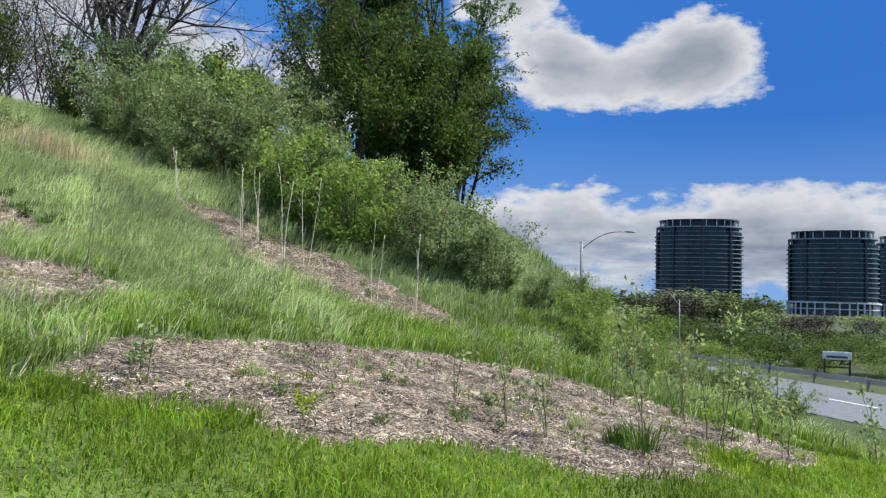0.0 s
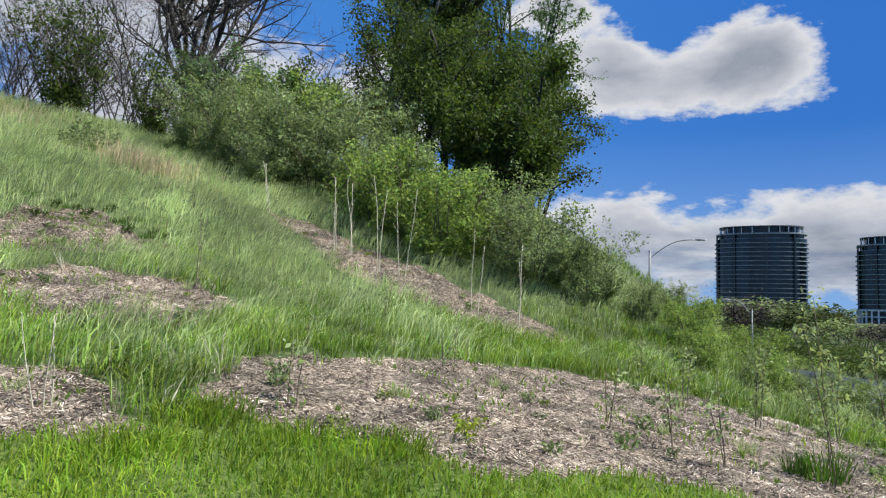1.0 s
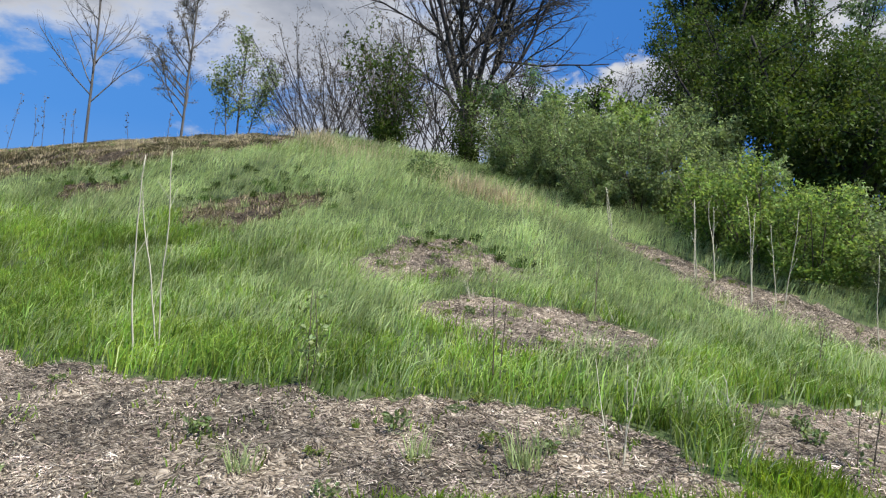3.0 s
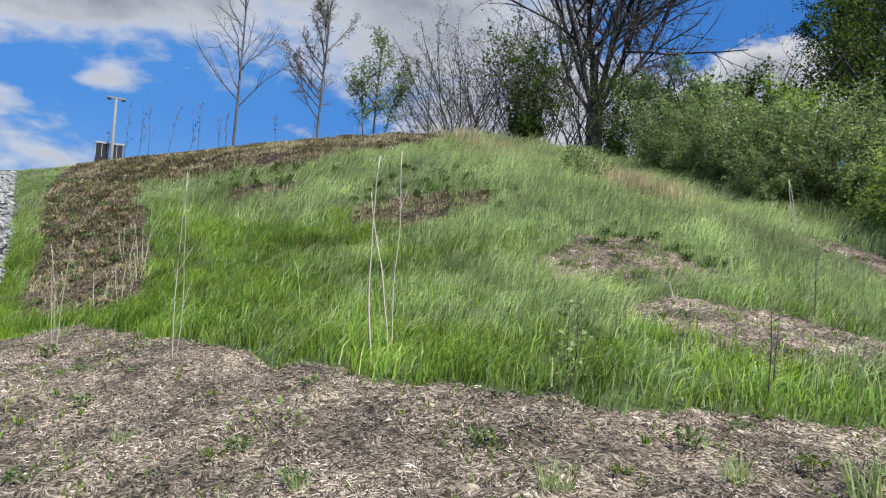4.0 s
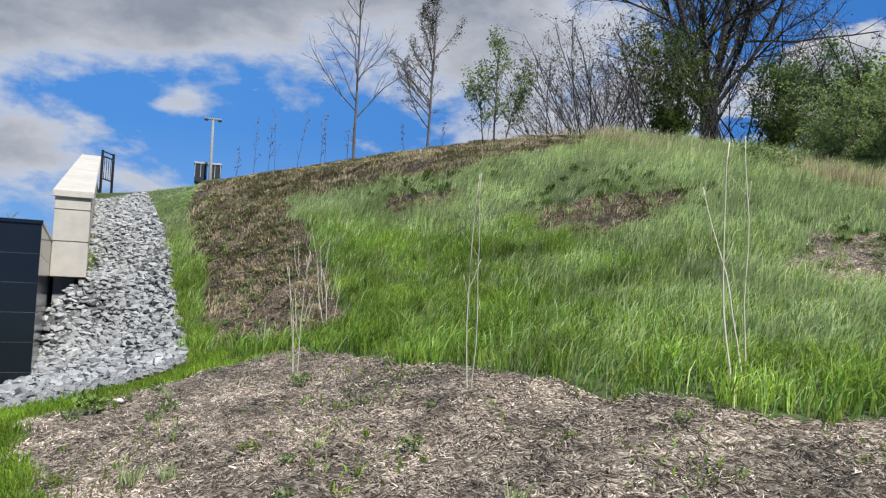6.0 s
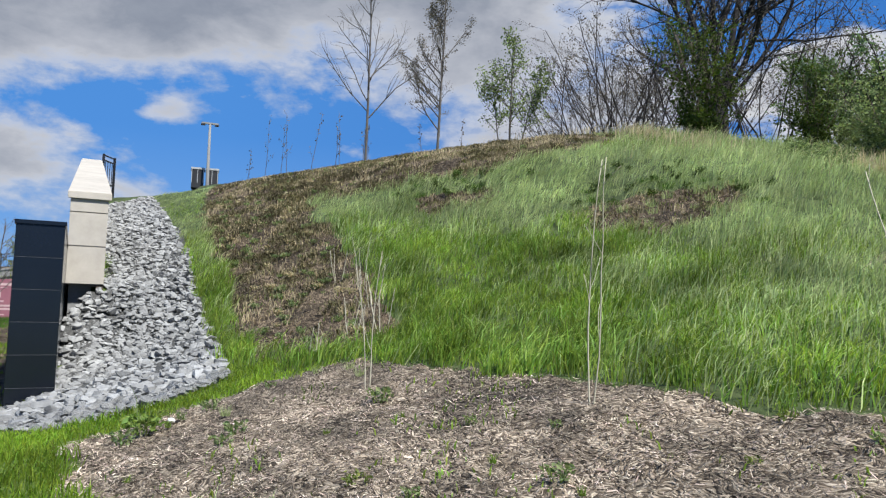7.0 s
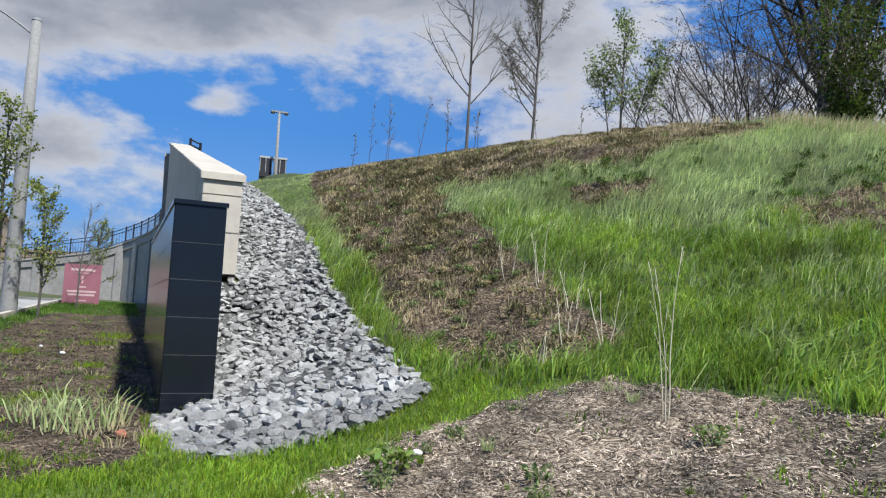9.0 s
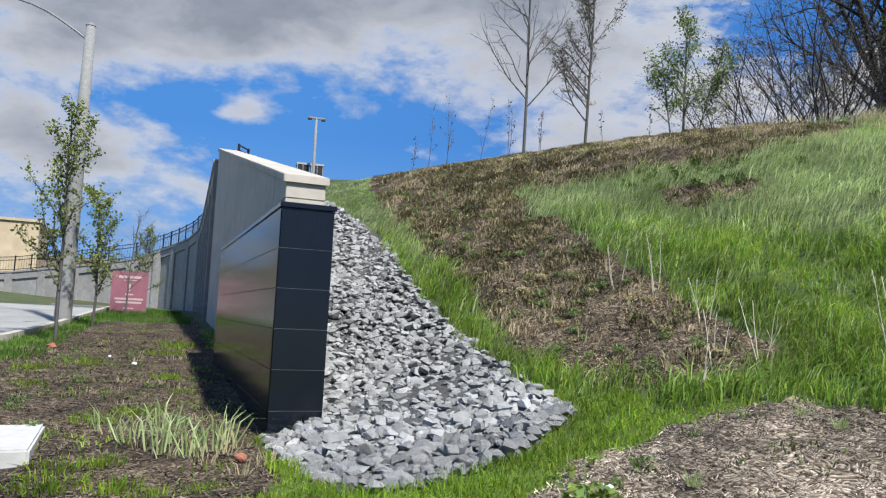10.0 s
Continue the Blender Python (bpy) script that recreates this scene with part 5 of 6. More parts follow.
# dry stalks standing on the ridge
for i, (x, y, h) in enumerate(((-29.6, 0.2, 2.0), (-30.2, 1.0, 2.2), (-27.8, 2.8, 1.2), (-26.6, 5.6, 1.1), (-25.8, 6.8, 1.0), (-29.2, 0.6, 1.7), (-28.6, 1.4, 2.0), (-28.0, 2.0, 1.4), (-28.9, 2.4, 1.9), (-29.2, -0.4, 1.1), (-28.4, 3.2, 1.3), (-27.4, 4.6, 1.0))):
    plant("dry_stalk", "tall dry brown weed stalk on the ridge", "weed", x, y, 160 + i, [(0, 0, (0.05, 0.02, 1), h, 0.010)], [(6, 0.05, 0.0, 5, 0.22, 0.6), (3, 0.1, 0.05, 0, 0, 0)], M_DARK_STEM, (25, 0.06, 0.02, M_LEAF_BRONZE), "dry stalks on the ridge")

# the woods beyond the road
FAR = [(5, 0.08, 0.03, 6, 0.5, 0.9), (4, 0.2, 0.0, 0, 0, 0)]


def far_tree(seed, leaf, count, size, label, spread=0.35):
    return plant("far_tree", label, "tree", 0, 0, seed, stems_of(random.Random(seed), 7, spread, 4.0, 0.05, 0.5), FAR, M_BARK, (count, size, 0.30, leaf), "trees beyond the road", z=0)


def far_woods():
    rng = random.Random(9)
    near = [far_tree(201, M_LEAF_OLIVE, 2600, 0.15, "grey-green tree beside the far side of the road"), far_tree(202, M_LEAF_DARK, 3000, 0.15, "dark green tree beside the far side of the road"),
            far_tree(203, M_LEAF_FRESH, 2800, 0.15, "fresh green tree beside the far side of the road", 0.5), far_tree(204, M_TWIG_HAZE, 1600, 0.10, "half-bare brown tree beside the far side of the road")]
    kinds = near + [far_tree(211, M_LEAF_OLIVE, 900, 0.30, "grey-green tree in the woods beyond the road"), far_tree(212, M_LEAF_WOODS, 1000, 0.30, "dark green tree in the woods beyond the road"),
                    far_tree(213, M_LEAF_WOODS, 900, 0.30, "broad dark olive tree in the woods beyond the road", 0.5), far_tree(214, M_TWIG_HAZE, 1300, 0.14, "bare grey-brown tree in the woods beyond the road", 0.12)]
    spots = [[] for k in kinds]
    for i in range(215):
        b = rng.uniform(80, 122)
        d = rng.choice((rng.uniform(56, 85), rng.uniform(64, 120), rng.uniform(120, 240), rng.uniform(200, 330)))
        x, y = d * math.cos(radians(b)), d * math.sin(radians(b))
        off = (x - 46) * 0.702 + (y - 3) * 0.712
        if off < 3:
            continue
        top = 0.2 + rng.random() * 0.8 if d > 120 else -1.6 + rng.random() * 1.3
        if b < 96:
            top = min(top, -0.6)
        h = max(1.6, 1.6 + d * math.tan(radians(top)) + 3)
        k = rng.choices((0, 1, 2, 3), (1.5, 6, 2.0, 2.5 if d > 120 else 0.6))[0]
        spots[k + (4 if d > 95 else 0)].append((x, y, h / 5.1, rng.uniform(0, 360)))
    for i in range(34):
        q, w = rng.uniform(42, 100), rng.uniform(4, 16)
        x, y = 46 - 0.712 * q + 0.702 * w, 3 + 0.702 * q + 0.712 * w
        spots[rng.choices((0, 1, 2), (3, 4, 2))[0]].append((x, y, rng.uniform(0.28, 0.5), rng.uniform(0, 360)))
    spots[2] += [(2.4, 60, 0.95, 0), (5.5, 62, 1.1, 50)]
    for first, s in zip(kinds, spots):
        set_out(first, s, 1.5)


far_woods()

# ---------- grass, mulch and weeds ----------
WIND = np.array([0.45, 0.89])


def blades(name, n_try, box, keep, length, width, mat, seed, label, lean=0.45, wind=0.35, category="grass", tufted=0.20):
    """Curved grass blades of three faces each over the part of box that keep() lets through."""
    r = np.random.RandomState(seed)
    x, y = r.uniform(box[0], box[1], n_try), r.uniform(box[2], box[3], n_try)
    ok = r.rand(n_try) < keep(x, y)
    x, y = x[ok], y[ok]
    # some stand over the edge of the beds
    x, y = x + r.normal(0, 0.045, len(x)), y + r.normal(0, 0.045, len(x))
    # draw together into tufts
    x = x + tufted * (lattice_noise(x, y, 0.24, seed + 1) - 0.5)
    y = y + tufted * (lattice_noise(x, y, 0.24, seed + 2) - 0.5)
    n = len(x)
    z = rough_height(x, y) - 0.01
    h = length(x, y) * (0.55 + 0.75 * r.rand(n))
    a = r.rand(n) * 2 * math.pi
    gust = lattice_noise(x, y, 1.6, seed + 5)
    dx = lean * np.cos(a) * r.rand(n) + wind * WIND[0] * (0.4 + 1.2 * gust)
    dy = lean * np.sin(a) * r.rand(n) + wind * WIND[1] * (0.4 + 1.2 * gust)
    w = width * (0.6 + 0.8 * r.rand(n))
    t = r.rand(n) * math.pi
    sx, sy = np.cos(t) * w, np.sin(t) * w
    base = np.stack([x, y, z], -1)
    mid = base + np.stack([dx * h * 0.30, dy * h * 0.30, h * 0.58], -1)
    tip = base + np.stack([dx * h * 1.05, dy * h * 1.05, h * (0.98 - 0.22 * np.minimum(1.2, np.hypot(dx, dy)))], -1)
    side = np.stack([sx, sy, np.zeros(n)], -1)
    co = np.stack([base - side, base + side, mid + side * 0.8, mid - side * 0.8, tip], 1).reshape(-1, 3)
    k = np.arange(n)[:, None] * 5
    loops = np.concatenate([k, k + 1, k + 2, k + 3, k + 3, k + 2, k + 4], 1)
    me = quick_mesh(name, co, loops, np.tile([4, 3], n), [mat])
    return tagged(new(name, me), label, category, kind="stuff")


def pale_share(x, y):
    """How much of the meadow is pale seeding grass: the upper slope, in drifts."""
    east = step(-17, -10.5, x)
    up = step(2.4 - 1.4 * east, 4.4 - 2.0 * east, height(x, y))
    return np.clip(0.24 + 0.2 * step(-12, -8, x) + up * (0.78 + 1.2 * (lattice_noise(x, y, 2.3, 50) - 0.3)) + 0.35 * (lattice_noise(x, y, 0.8, 53) - 0.5), 0.03, 1)


FOOT_BLADES = lambda x, y: step(0.45, 0.75, lattice_noise(x, y, 0.5, 54)) * (1 - step(5.6, 7.2, -x * SIN + y * COS))


def near_edge(x, y):
    return 0.55 + 0.45 * lattice_noise(x, y, 0.8, 51)


HILL_BOX = (-33, 1.5, -5.5, 17)


def thin_out(x, y):
    """Fewer blades far from the path."""
    d = np.abs(-x * SIN + y * COS)
    return 1 - 0.55 * step(9, 22, d)


def only(zone, share):
    """A keep() that works out its share inside one zone alone."""
    def keep(x, y):
        out = np.zeros(len(x))
        m = zones(x, y) == zone
        out[m] = share(x[m], y[m])
        return out
    return keep


meadow = only(1, lambda x, y: (1 - pale_share(x, y)) * thin_out(x, y) * near_edge(x, y))
pale = only(1, lambda x, y: pale_share(x, y) * thin_out(x, y) * 0.9)


def lawn(x, y):
    v = -x * SIN + y * COS
    clear = (np.abs(x + 17.62) > 0.75) | (np.abs(y + 7.98) > 0.68)
    return (zones(x, y) == 0) * clear * step(1.2, 1.9, v) * (v < 9) * (0.65 + 0.35 * lattice_noise(x, y, 0.6, 52))


blades("meadow_grass", 1250000, HILL_BOX, meadow, lambda x, y: (0.12 + 0.20 * lattice_noise(x, y, 0.7, 60)) * (1 - 0.72 * step(-22.5, -27, x)) * (0.55 + 0.9 * lattice_noise(x, y, 0.3, 59)), 0.0055, M_MEADOW, 61, "long wind-blown green meadow grass on the hillside", lean=1.0, wind=0.22)
blades("pale_grass", 400000, HILL_BOX, pale, lambda x, y: (0.17 + 0.25 * lattice_noise(x, y, 0.9, 62)) * (1 - 0.72 * step(-22.5, -27, x)) * (0.6 + 0.8 * lattice_noise(x, y, 0.35, 58)), 0.0045, M_PALE, 63, "pale seeding meadow grass bent by the wind", lean=0.9, wind=0.58)
blades("lawn_grass", 900000, (-19, 4, -9.5, 12), lawn, lambda x, y: 0.05 + 0.11 * lattice_noise(x, y, 0.6, 64), 0.0044, M_LAWN, 65, "bright green unmown lawn grass along the path", lean=1.1, wind=0.10, tufted=0.06)


blades("broad_grass", 90000, (-16.5, 0.5, -3.5, 11), only(1, FOOT_BLADES), lambda x, y: 0.26 + 0.16 * lattice_noise(x, y, 0.5, 55), 0.0072, M_BROAD, 56, "broad bright blades at the foot of the meadow", lean=1.0, wind=0.35)


def straw_patch(x, y):
    a = 1.3 * np.exp(-(((x + 15.3) / 1.1) ** 2 + ((y - 9.35) / 0.65) ** 2))
    ridge = np.exp(-(((x + 23) / 3.2) ** 2 + ((y - 8.2) / 1.2) ** 2)) * 1.0
    return (zones(x, y) == 1) * np.clip(a * 1.0 + 0.75 * ridge, 0, 1) * (0.25 + 0.75 * step(0.35, 0.65, lattice_noise(x, y, 0.8, 68)))


blades("dry_grass", 60000, (-27, -12, 5, 13), straw_patch, lambda x, y: 0.45 + 0 * x, 0.006, M_STRAW, 67, "dry straw-coloured grass left from last year", wind=0.2)
dead = lambda x, y: (zones(x, y) == 3) * step(0.38, 0.70, 0.6 * lattice_noise(x, y, 0.35, 90) + 0.4 * lattice_noise(x, y, 1.5, 91)) * (1 - 0.65 * step(-20, -16.5, x))
blades("dead_leaves", 330000, (-33, -15, -2.6, 9.2), dead, lambda x, y: 0.06 + 0.07 * lattice_noise(x, y, 0.5, 92), 0.011, M_TAN, 93, "withered tan and olive leaves of last year's planting", wind=0.05, lean=1.5)
bed_edge = lambda x, y: (zones(x, y) == 3) * 0.5 * step(0.42, 0.75, lattice_noise(x, y, 0.4, 70))
blades("bed_stubble", 110000, (-33, -15, -2.6, 8), bed_edge, lambda x, y: 0.12 + 0 * x, 0.006, M_STRAW, 71, "short dry stubble in the brown beds", wind=0.05, lean=0.9)
weeds_in = lambda x, y: np.isin(zones(x, y), (2, 3, 6)) * 0.55 * step(0.52, 0.85, lattice_noise(x, y, 0.45, 72))
blades("bed_weeds", 200000, (-41, 0, -9, 11.5), weeds_in, lambda x, y: 0.07 + 0 * x, 0.007, M_MEADOW, 73, "small green weeds in the mulch", wind=0.05, lean=0.9)
street_grass = lambda x, y: (inside([(-36, -9.3), (-36, -5.8), (-47, -6.2), (-47, -9.0)], x, y) | inside([(-24, -10), (-24, -8.6), (-36, -8.6), (-36, -9.3), (-28, -9.7)], x, y)) * 0.8
blades("verge_grass", 40000, (-48, -22, -11, -5), street_grass, lambda x, y: 0.12 + 0 * x, 0.008, M_LAWN_DARK, 75, "green verge grass by the driveway", wind=0.1)
right_edge = lambda x, y: (zones(x, y) != 2) * step(8.5, 12, y + 1.0 * x) * (1 - step(26, 34, y)) * 0.8
blades("rough_grass", 46000, (-9, 16, 8, 34), right_edge, lambda x, y: 0.16 + 0.2 * lattice_noise(x, y, 1.1, 76), 0.008, M_MEADOW, 77, "rough green grass on the bank above the road", wind=0.3)


blades("dry_bank_grass", 40000, (-7, 10, 7.5, 26), lambda x, y: right_edge(x, y) * step(0.4, 0.7, lattice_noise(x, y, 1.2, 78)), lambda x, y: 0.25 + 0 * x, 0.006, M_STRAW, 79, "dry pale grass on the bank above the road", wind=0.3, lean=0.9)


def chips(name, n_try, box, which, mat, seed, label, long=0.055, wide=0.008):
    """Shredded wood lying crosswise on the beds."""
    r = np.random.RandomState(seed)
    x, y = r.uniform(box[0], box[1], n_try), r.uniform(box[2], box[3], n_try)
    bare = 0.6 * lattice_noise(x, y, 0.45, seed + 3) + 0.4 * lattice_noise(x, y, 0.17, seed + 4)
    ok = (zones(x, y) == which) & (r.rand(n_try) < 0.30 + 0.70 * step(0.30, 0.55, bare))
    x, y = x[ok], y[ok]
    n = len(x)
    z = rough_height(x, y) + 0.004 + 0.018 * r.rand(n)
    a = r.rand(n) * 2 * math.pi
    l, w = long * (0.25 + 1.2 * r.rand(n) ** 3) * 0.5, wide * (0.4 + r.rand(n)) * 0.5
    tilt = r.normal(0, 0.32, n)
    ax = np.stack([np.cos(a) * np.cos(tilt), np.sin(a) * np.cos(tilt), np.sin(tilt)], -1) * l[:, None]
    b = np.stack([-np.sin(a), np.cos(a), r.normal(0, 0.5, n)], -1) * w[:, None]
    c = np.stack([x, y, z], -1)
    co = np.stack([c - ax - b, c + ax - b * 0.7, c + ax * 0.9 + b, c - ax * 0.9 + b], 1).reshape(-1, 3)
    me = quick_mesh(name, co, np.arange(4 * n), np.full(n, 4), [mat])
    tagged(new(name, me), label, "mulch", kind="stuff")


chips("wood_chips", 620000, (-15.2, 0, -4.6, 11.6), 2, M_CHIP, 81, "pale shredded wood mulch", 0.052, 0.0052)
chips("brown_wood_chips", 135000, (-33, -15, -2.8, 8), 3, M_BROWN_CHIP, 82, "dark brown shredded mulch", 0.065, 0.009)
chips("street_wood_chips", 36000, (-32, -15.4, -9.0, -5.2), 6, M_SOIL_CHIP, 83, "dark brown shredded mulch beside the wall", 0.085, 0.010)


def tuft(thing, label, seed, n, h, mat, width=0.006, spread=0.10, lean=0.5):
    """A clump of blades from one root."""
    r = np.random.RandomState(seed)
    a, q = r.rand(n) * 2 * math.pi, r.rand(n) ** 0.7
    x, y = spread * 0.5 * q * np.cos(a), spread * 0.5 * q * np.sin(a)
    hh = h * (0.25 + 0.85 * r.rand(n))
    tip_over = lean * (0.35 + 0.9 * r.rand(n) ** 2) * (0.4 + q)
    dx, dy = tip_over * np.cos(a + r.normal(0, 0.8, n)), tip_over * np.sin(a + r.normal(0, 0.8, n))
    t = r.rand(n) * math.pi
    side = np.stack([np.cos(t) * width, np.sin(t) * width, np.zeros(n)], -1)
    base = np.stack([x, y, np.full(n, -0.02)], -1)
    mid = base + np.stack([dx * hh * 0.30, dy * hh * 0.30, hh * 0.6], -1)
    tip = base + np.stack([dx * hh * 1.1, dy * hh * 1.1, hh * (1 - 0.32 * np.hypot(dx, dy))], -1)
    co = np.stack([base - side, base + side, mid + side * 0.8, mid - side * 0.8, tip], 1).reshape(-1, 3)
    k = np.arange(n)[:, None] * 5
    me = quick_mesh(thing, co, np.concatenate([k, k + 1, k + 2, k + 3, k + 3, k + 2, k + 4], 1), np.tile([4, 3], n), [mat])
    return tagged(new(thing, me), label, "weed", "weeds in the planting beds", "stuff" if n >= 60 or thing in ("twig_clump", "stubble_clump", "straw_clump", "cattail_clump") else "")


def herb(thing, label, seed, n, h, mat, size=0.05):
    """A low leafy weed: short stems with broad leaves."""
    ob = plant(thing, label, "weed", 0, 0, seed, stems_of(random.Random(seed), 7, 0.5, h, 0.005, 0.04), [(4, 0.1, 0.03, 3, 0.5, 0.6), (3, 0.1, 0.05, 0, 0, 0)], M_LEAF_FRESH, (n, size, 0.025, mat), "weeds in the planting beds", z=0, sink=0.02)
    for piece in ob.children:
        tagged(piece, kind="stuff")
        piece.name = "stem" if piece.name.startswith("trunk") else "foliage"
    return ob


def scatter_spots(seed, n, polys, lo=0.45, hi=0.95):
    rng = random.Random(seed)
    out = []
    while len(out) < n:
        p = rng.choice(polys)
        x, y = rng.uniform(min(q[0] for q in p), max(q[0] for q in p)), rng.uniform(min(q[1] for q in p), max(q[1] for q in p))
        if inside(p, np.array([x]), np.array([y]))[0]:
            out.append((x, y, rng.uniform(lo, hi), rng.uniform(0, 360)))
    return out


POCKETS = [BEDS["pocket_high"], BEDS["pocket_top"], BEDS["pocket_mid"]]
ALL_BEDS = [BEDS["front"]] * 4 + [BEDS["right"]] * 3 + [BEDS["pocket_low"], BEDS["pocket_mid"], BEDS["strip"]]
set_out(tuft("grass_tuft", "small green grass tuft in the mulch", 301, 40, 0.17, M_MEADOW), scatter_spots(1, 62, ALL_BEDS))
set_out(tuft("grass_tuft", "long pale grass tuft hanging into an upper bed", 320, 50, 0.34, M_PALE, 0.005, 0.3, 0.8), scatter_spots(21, 46, POCKETS, 0.6, 1.1))
set_out(tuft("dry_tuft", "small dry olive and straw grass tuft in the mulch", 302, 60, 0.26, M_REED, 0.0035, 0.15, 0.8), [(-6.55, 1.45, 1.1, 0), (-6.1, 1.95, 1.3, 50), (-7.0, 0.5, 1, 90)] + scatter_spots(2, 40, ALL_BEDS))
set_out(herb("leafy_weed", "low leafy green weed in the mulch", 303, 60, 0.13, M_LEAF_STREET), scatter_spots(3, 48, ALL_BEDS))
set_out(herb("grey_weed", "low grey-green leafy weed in the mulch", 304, 60, 0.13, M_LEAF_OLIVE), [(-12.9, -1.9, 1.0, 0), (-13.1, -3.1, 0.9, 80)] + scatter_spots(4, 60, ALL_BEDS))
set_out(herb("yellow_weed", "bright yellow-green leafy weed", 305, 150, 0.24, M_YELLOW, 0.045), [(-3.72, 4.42, 0.8, 0)])
set_out(tuft("lush_clump", "lush bright green clump at the edge of the bed", 306, 420, 0.19, M_LAWN, 0.005, 0.7, 0.8), [(-3.95, 3.72, 1.0, 0), (-4.35, 3.45, 0.9, 70), (-1.1, 6.9, 0.9, 60), (-0.9, 6.6, 0.9, 10), (-5.1, 3.2, 1.0, 5), (-4.9, 2.55, 1.0, 90)])
set_out(tuft("reed_clump", "dense dark green upright clump in the mulch", 326, 120, 0.36, M_LAWN_DARK, 0.005, 0.34, 0.9), [(-1.66, 6.36, 1.0, 0), (-1.85, 6.3, 0.6, 120)])
set_out(herb("rosette_weed", "bright green leafy weed with tall seed stalks", 324, 130, 0.16, M_LEAF_FRESH, 0.055), [(-13.98, -3.76, 1.15, 0)])
set_out(tuft("seed_stalk", "thin pale seed stalks above a weed", 325, 5, 0.55, M_REED, 0.004, 0.1, 0.2), [(-13.98, -3.76, 1.0, 0)])
clay_lump(-14.2, -3.5, 0.05, M_WHITE, "plant_tag", "small white plant tag lying beside the weed")
MEADOW_FOOT = [[(-13.0, 0.3), (-9.6, 1.9), (-7.4, 3.3), (-6.7, 5.2), (-8.6, 3.2), (-12.5, 2.2)]]
set_out(herb("meadow_weed", "broad-leaved pale green weed in the meadow grass", 323, 110, 0.34, M_LEAF_FRESH, 0.06), scatter_spots(22, 18, MEADOW_FOOT, 0.35, 0.75))
REEDS = [(-17.25, -5.75), (-17.0, -5.95), (-17.45, -6.05), (-17.75, -6.15), (-17.2, -6.25), (-17.95, -6.4), (-17.6, -6.5), (-18.2, -6.2), (-18.1, -6.75), (-17.5, -5.62)]
set_out(tuft("cattail_clump", "clump of broad green upright blades by the wall", 307, 15, 0.66, M_REED, 0.013, 0.36, 0.7), [(x - 0.1, y - 0.08, 0.75 + 0.4 * ((i * 7) % 5) / 5, i * 61) for i, (x, y) in enumerate(REEDS)])
set_out(tuft("straw_clump", "broken dry cream-coloured stalks by the wall", 308, 16, 0.46, M_STRAW, 0.008, 0.34, 0.9), [(x + 0.12, y + 0.04, 0.7 + 0.5 * ((i * 3) % 5) / 5, i * 83) for i, (x, y) in enumerate(REEDS + [(-16.7, -5.5), (-16.4, -5.7), (-16.9, -5.4)])])
STREET = [[(-15.8, -5.6), (-16.2, -6.3), (-17.6, -7.2), (-18.6, -8.5), (-22, -8.8), (-27, -8.8), (-27, -6.0), (-18, -5.6)]]
set_out(tuft("green_clump", "loose green grass clump on the street bed", 315, 180, 0.17, M_LAWN, 0.006, 0.6, 0.8), [(-19.3, -6.6, 1.0, 0), (-18.9, -7.0, 0.9, 80), (-20.9, -6.1, 0.7, 160), (-16.4, -7.1, 1.0, 240), (-16.2, -6.6, 0.8, 20), (-15.9, -5.9, 0.6, 100), (-16.9, -7.1, 0.8, 310), (-15.8, -6.3, 0.7, 200), (-22.5, -6.3, 0.8, 70), (-21.5, -8.1, 0.9, 10), (-24.3, -7.7, 1.2, 50), (-23.5, -8.4, 1.0, 30), (-26.0, -6.4, 1.3, 90), (-28.0, -6.2, 1.4, 90), (-17.0, -6.75, 0.7, 12)])
set_out(herb("withered_weed", "withered brown-green leafy weed on the street bed", 316, 70, 0.16, M_LEAF_OLIVE, 0.06), scatter_spots(9, 26, STREET, 0.6, 1.2))
set_out(tuft("stubble_clump", "sparse dry beige stems on the street bed", 317, 14, 0.16, M_STRAW, 0.005, 0.3, 0.9), scatter_spots(10, 30, STREET, 0.6, 1.3))

RIDGE_BAND = [[(-23.5, 3.0), (-21.6, 4.6), (-22.0, 7.0), (-24.5, 8.6), (-25.5, 6.0)]]
set_out(tuft("stubble_clump", "tall dry straw stems along the ridge", 327, 16, 0.60, M_STRAW, 0.004, 0.3, 0.4), scatter_spots(23, 30, RIDGE_BAND, 0.6, 1.2))
BROWN = [[(-27.0, -1.6), (-24.2, -2.0), (-16.0, -2.0), (-15.8, -0.8), (-20.5, -0.2), (-24.3, -0.1), (-27.5, 0.5)]] * 3 + [[(-27.5, 0.5), (-24.3, 0.0), (-23.2, 3.0), (-22.5, 6.0), (-26, 6.5), (-28.5, 2.5)]]
set_out(tuft("stubble_clump", "sparse upright dry beige stems in the brown bed", 312, 12, 0.42, M_STRAW, 0.004, 0.22, 0.25), scatter_spots(6, 46, BROWN, 0.5, 1.2))
set_out(herb("withered_weed", "withered brown-green leafy weed in the brown bed", 313, 70, 0.16, M_LEAF_OLIVE, 0.06), scatter_spots(7, 110, BROWN, 0.6, 1.2))
set_out(herb("dry_weed", "dry tan leafy weed in the brown bed", 314, 60, 0.15, M_STRAW, 0.06), scatter_spots(8, 60, BROWN, 0.6, 1.2))
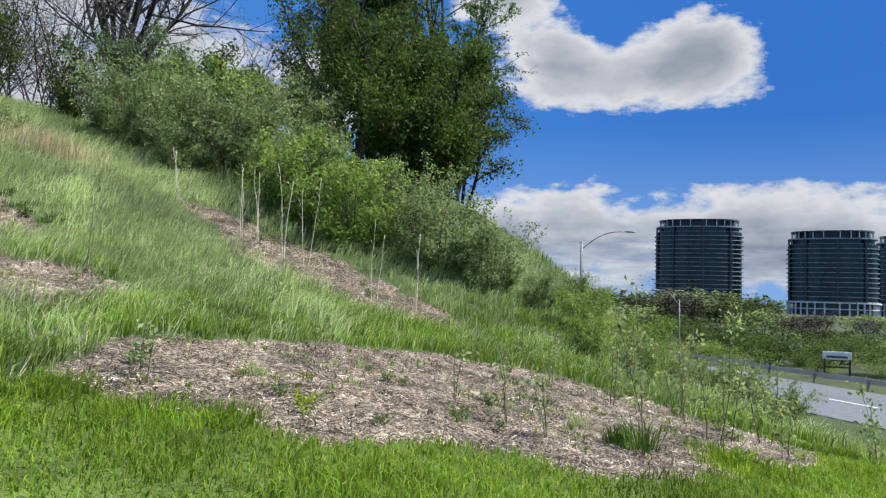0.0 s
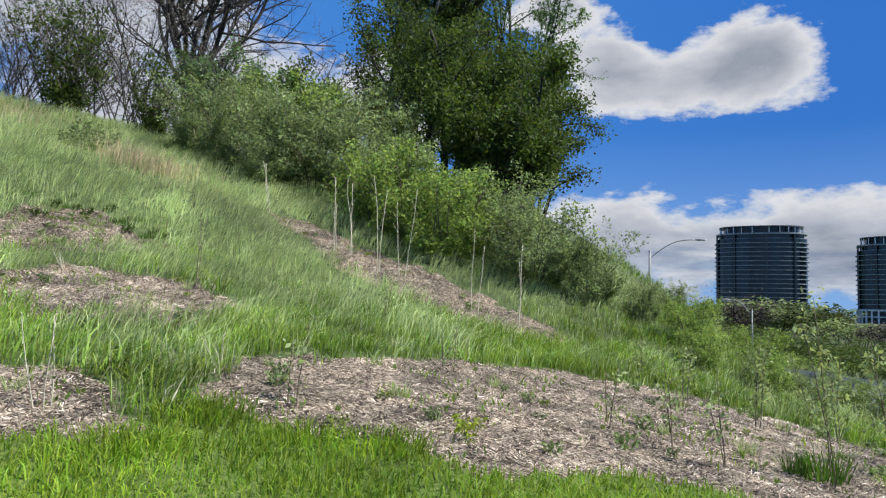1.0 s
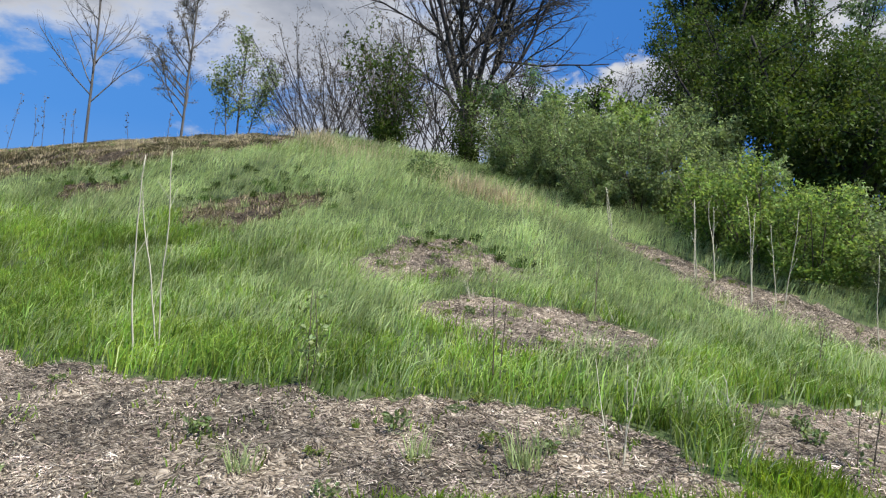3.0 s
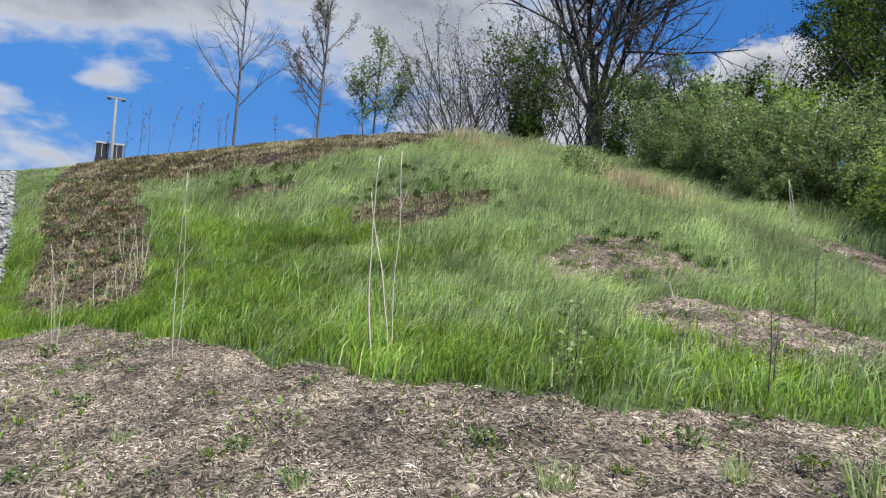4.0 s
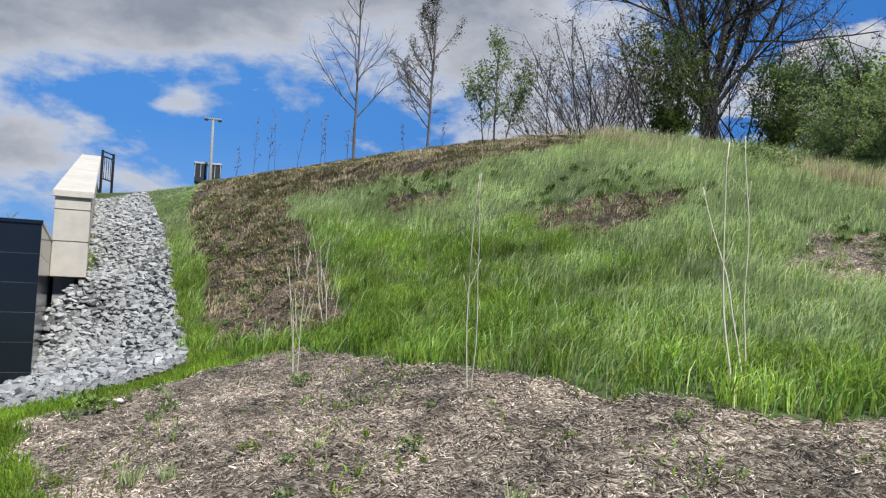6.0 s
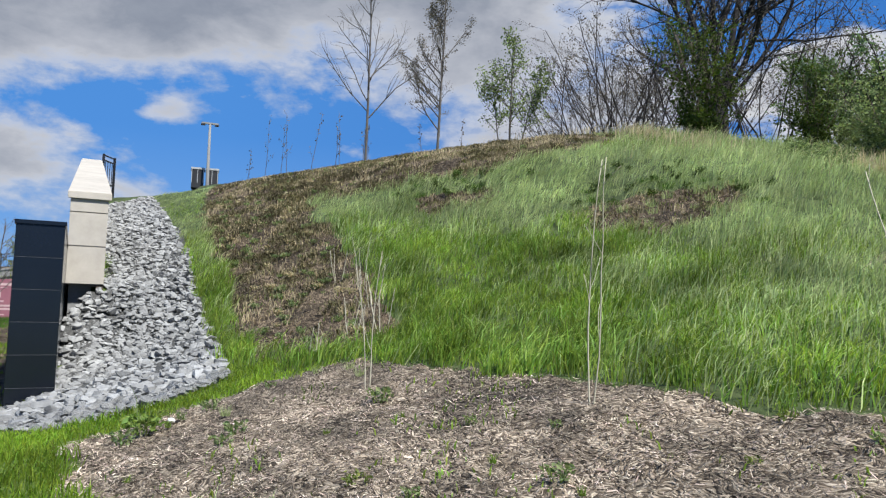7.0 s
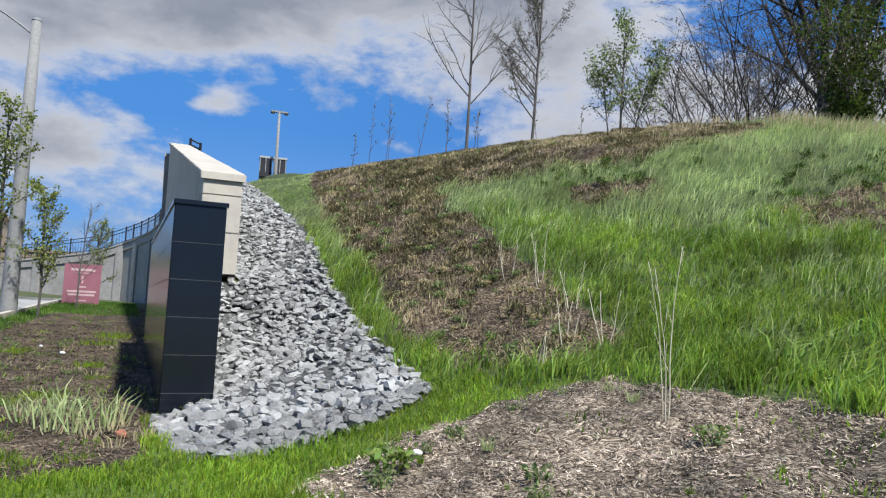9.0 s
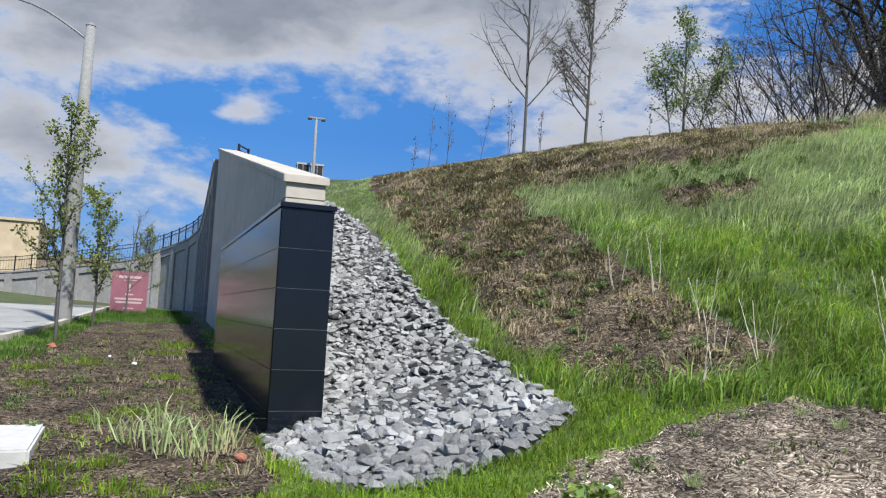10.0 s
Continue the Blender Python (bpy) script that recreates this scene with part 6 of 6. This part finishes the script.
FRINGE = [(-17.2, 4.7), (-16.9, 5.2), (-16.5, 5.6), (-16.1, 5.9), (-17.4, 4.2), (-17.5, 3.6), (-15.7, 5.7), (-21.2, 2.2), (-20.8, 2.6), (-20.4, 3.0), (-21.5, 1.8), (-13.3, 6.1), (-13.0, 6.6), (-12.5, 6.9), (-12.0, 7.1),
          (-21.0, 3.2), (-20.2, 3.6), (-21.6, 2.6), (-17.8, 4.9), (-17.3, 5.6)]
set_out(herb("leafy_fringe", "dark green leafy plant at the upper rim of a bed", 309, 120, 0.24, M_LEAF_DARK, 0.06), [(x + 0.5 * math.sin(i * 2.3 + k), y + 0.3 * math.cos(i * 1.7 + 2 * k), 0.6 + 0.6 * ((i * 7 + k * 3) % 5) / 5, i * 47) for k in range(3) for i, (x, y) in enumerate(FRINGE)])
rim = [(x + 0.45 * math.sin(i * 3.1 + 2 * k), y + 0.35 * math.cos(i * 2.3 + k), 0.6 + 0.5 * ((i * 3 + k) % 4) / 4, i * 71) for k in range(2) for i, (x, y) in enumerate(FRINGE)]
set_out(tuft("rim_clump", "dark green grass clump at the upper rim of a bed", 322, 130, 0.26, M_LAWN_DARK, 0.006, 0.55, 0.8), rim)
set_out(herb("bramble", "low pale-leaved bramble on the slope", 310, 260, 0.55, M_LEAF_OLIVE, 0.075), [(-16.3, 8.2, 0.8, 0), (-15.9, 8.4, 0.75, 90), (-17.4, 9.0, 1.1, 200), (-16.9, 9.0, 1.0, 20), (-16.5, 8.8, 0.9, 130), (-17.8, 9.5, 1.0, 60), (-17.1, 9.6, 0.9, 150), (-16.2, 9.0, 0.8, 250)])
set_out(tuft("twig_clump", "clump of bare pale fallen twigs", 311, 16, 0.5, M_PALE_STEM, 0.004, 0.25, 1.6), [(-6.0, 4.1, 1.0, 0), (-6.2, 3.8, 0.8, 90), (-5.3, 3.0, 0.9, 200), (-10.3, 5.0, 0.9, 40), (-9.0, 6.4, 0.7, 130)])

# ---------- crushed stone ----------


def rock_shape(seed):
    r = np.random.RandomState(seed)
    p = r.normal(0, 1, (14, 3))
    p /= np.linalg.norm(p, axis=1, keepdims=True)
    p *= np.array([1.0, r.uniform(0.6, 0.95), r.uniform(0.45, 0.75)]) * (0.85 + 0.3 * r.rand(14, 1))
    bm = bmesh.new()
    for v in p:
        bm.verts.new(v)
    res = bmesh.ops.convex_hull(bm, input=bm.verts)
    bmesh.ops.delete(bm, geom=[g for g in res["geom_interior"] if isinstance(g, bmesh.types.BMVert)], context="VERTS")
    bm.verts.index_update()
    return bm


def stone_bed():
    bed = tagged(new("stone_bed"), "bed of angular grey crushed stone beside the wall", "stone bed")
    shapes = []
    for s in range(14):
        bm = rock_shape(400 + s)
        co = np.array([v.co[:] for v in bm.verts])
        tri = [[v.index for v in f.verts] for f in bm.faces]
        me = bpy.data.meshes.new("stone")
        bm.to_mesh(me)
        bm.free()
        me.materials.append(M_STONE)
        shapes.append((me, co, tri))
    rng = random.Random(12)
    spots = []
    gap = 0.087
    x = -33.0
    while x < -14.8:
        y = -5.5
        while y < -2.4:
            px, py = x + rng.uniform(-0.05, 0.05), y + rng.uniform(-0.05, 0.05)
            if inside(STONE_BED, np.array([px]), np.array([py]))[0]:
                spots.append((px, py))
            y += gap
        x += gap
    for k in range(350):
        px, py = rng.uniform(-30, -15), rng.uniform(-5.2, -2.6)
        if inside(STONE_BED, np.array([px]), np.array([py]))[0]:
            spots.append((px, py))
    spots.sort(key=lambda p: -p[0])
    X, Y = np.array([p[0] for p in spots]), np.array([p[1] for p in spots])
    Z = height(X, Y)
    co_all, loops, counts, base = [], [], [], 0
    for i, (px, py) in enumerate(spots):
        me, co, tri = shapes[rng.randrange(14)]
        s = 0.042 + 0.060 * rng.random() ** 1.9
        m = Matrix.LocRotScale((px, py, Z[i] + s * rng.uniform(0.05, 0.65)), Euler((rng.uniform(-0.4, 0.4), rng.uniform(-0.4, 0.4), rng.uniform(0, 6.3))), (s * rng.uniform(0.95, 1.55), s, s * rng.uniform(0.75, 1.2)))
        if i < 300:
            ob = hang("stone", me, bed)
            ob.matrix_local = m
        else:
            mm = np.array(m)
            co_all.append(co @ mm[:3, :3].T + mm[:3, 3])
            for t in tri:
                loops += [base + q for q in t]
                counts.append(len(t))
            base += len(co)
    rest = hang("rubble", quick_mesh("rubble", np.concatenate(co_all), loops, counts, [M_STONE_BED]), bed, "smaller grey stones higher up the bed")
    rest["kind"] = "stuff"


stone_bed()
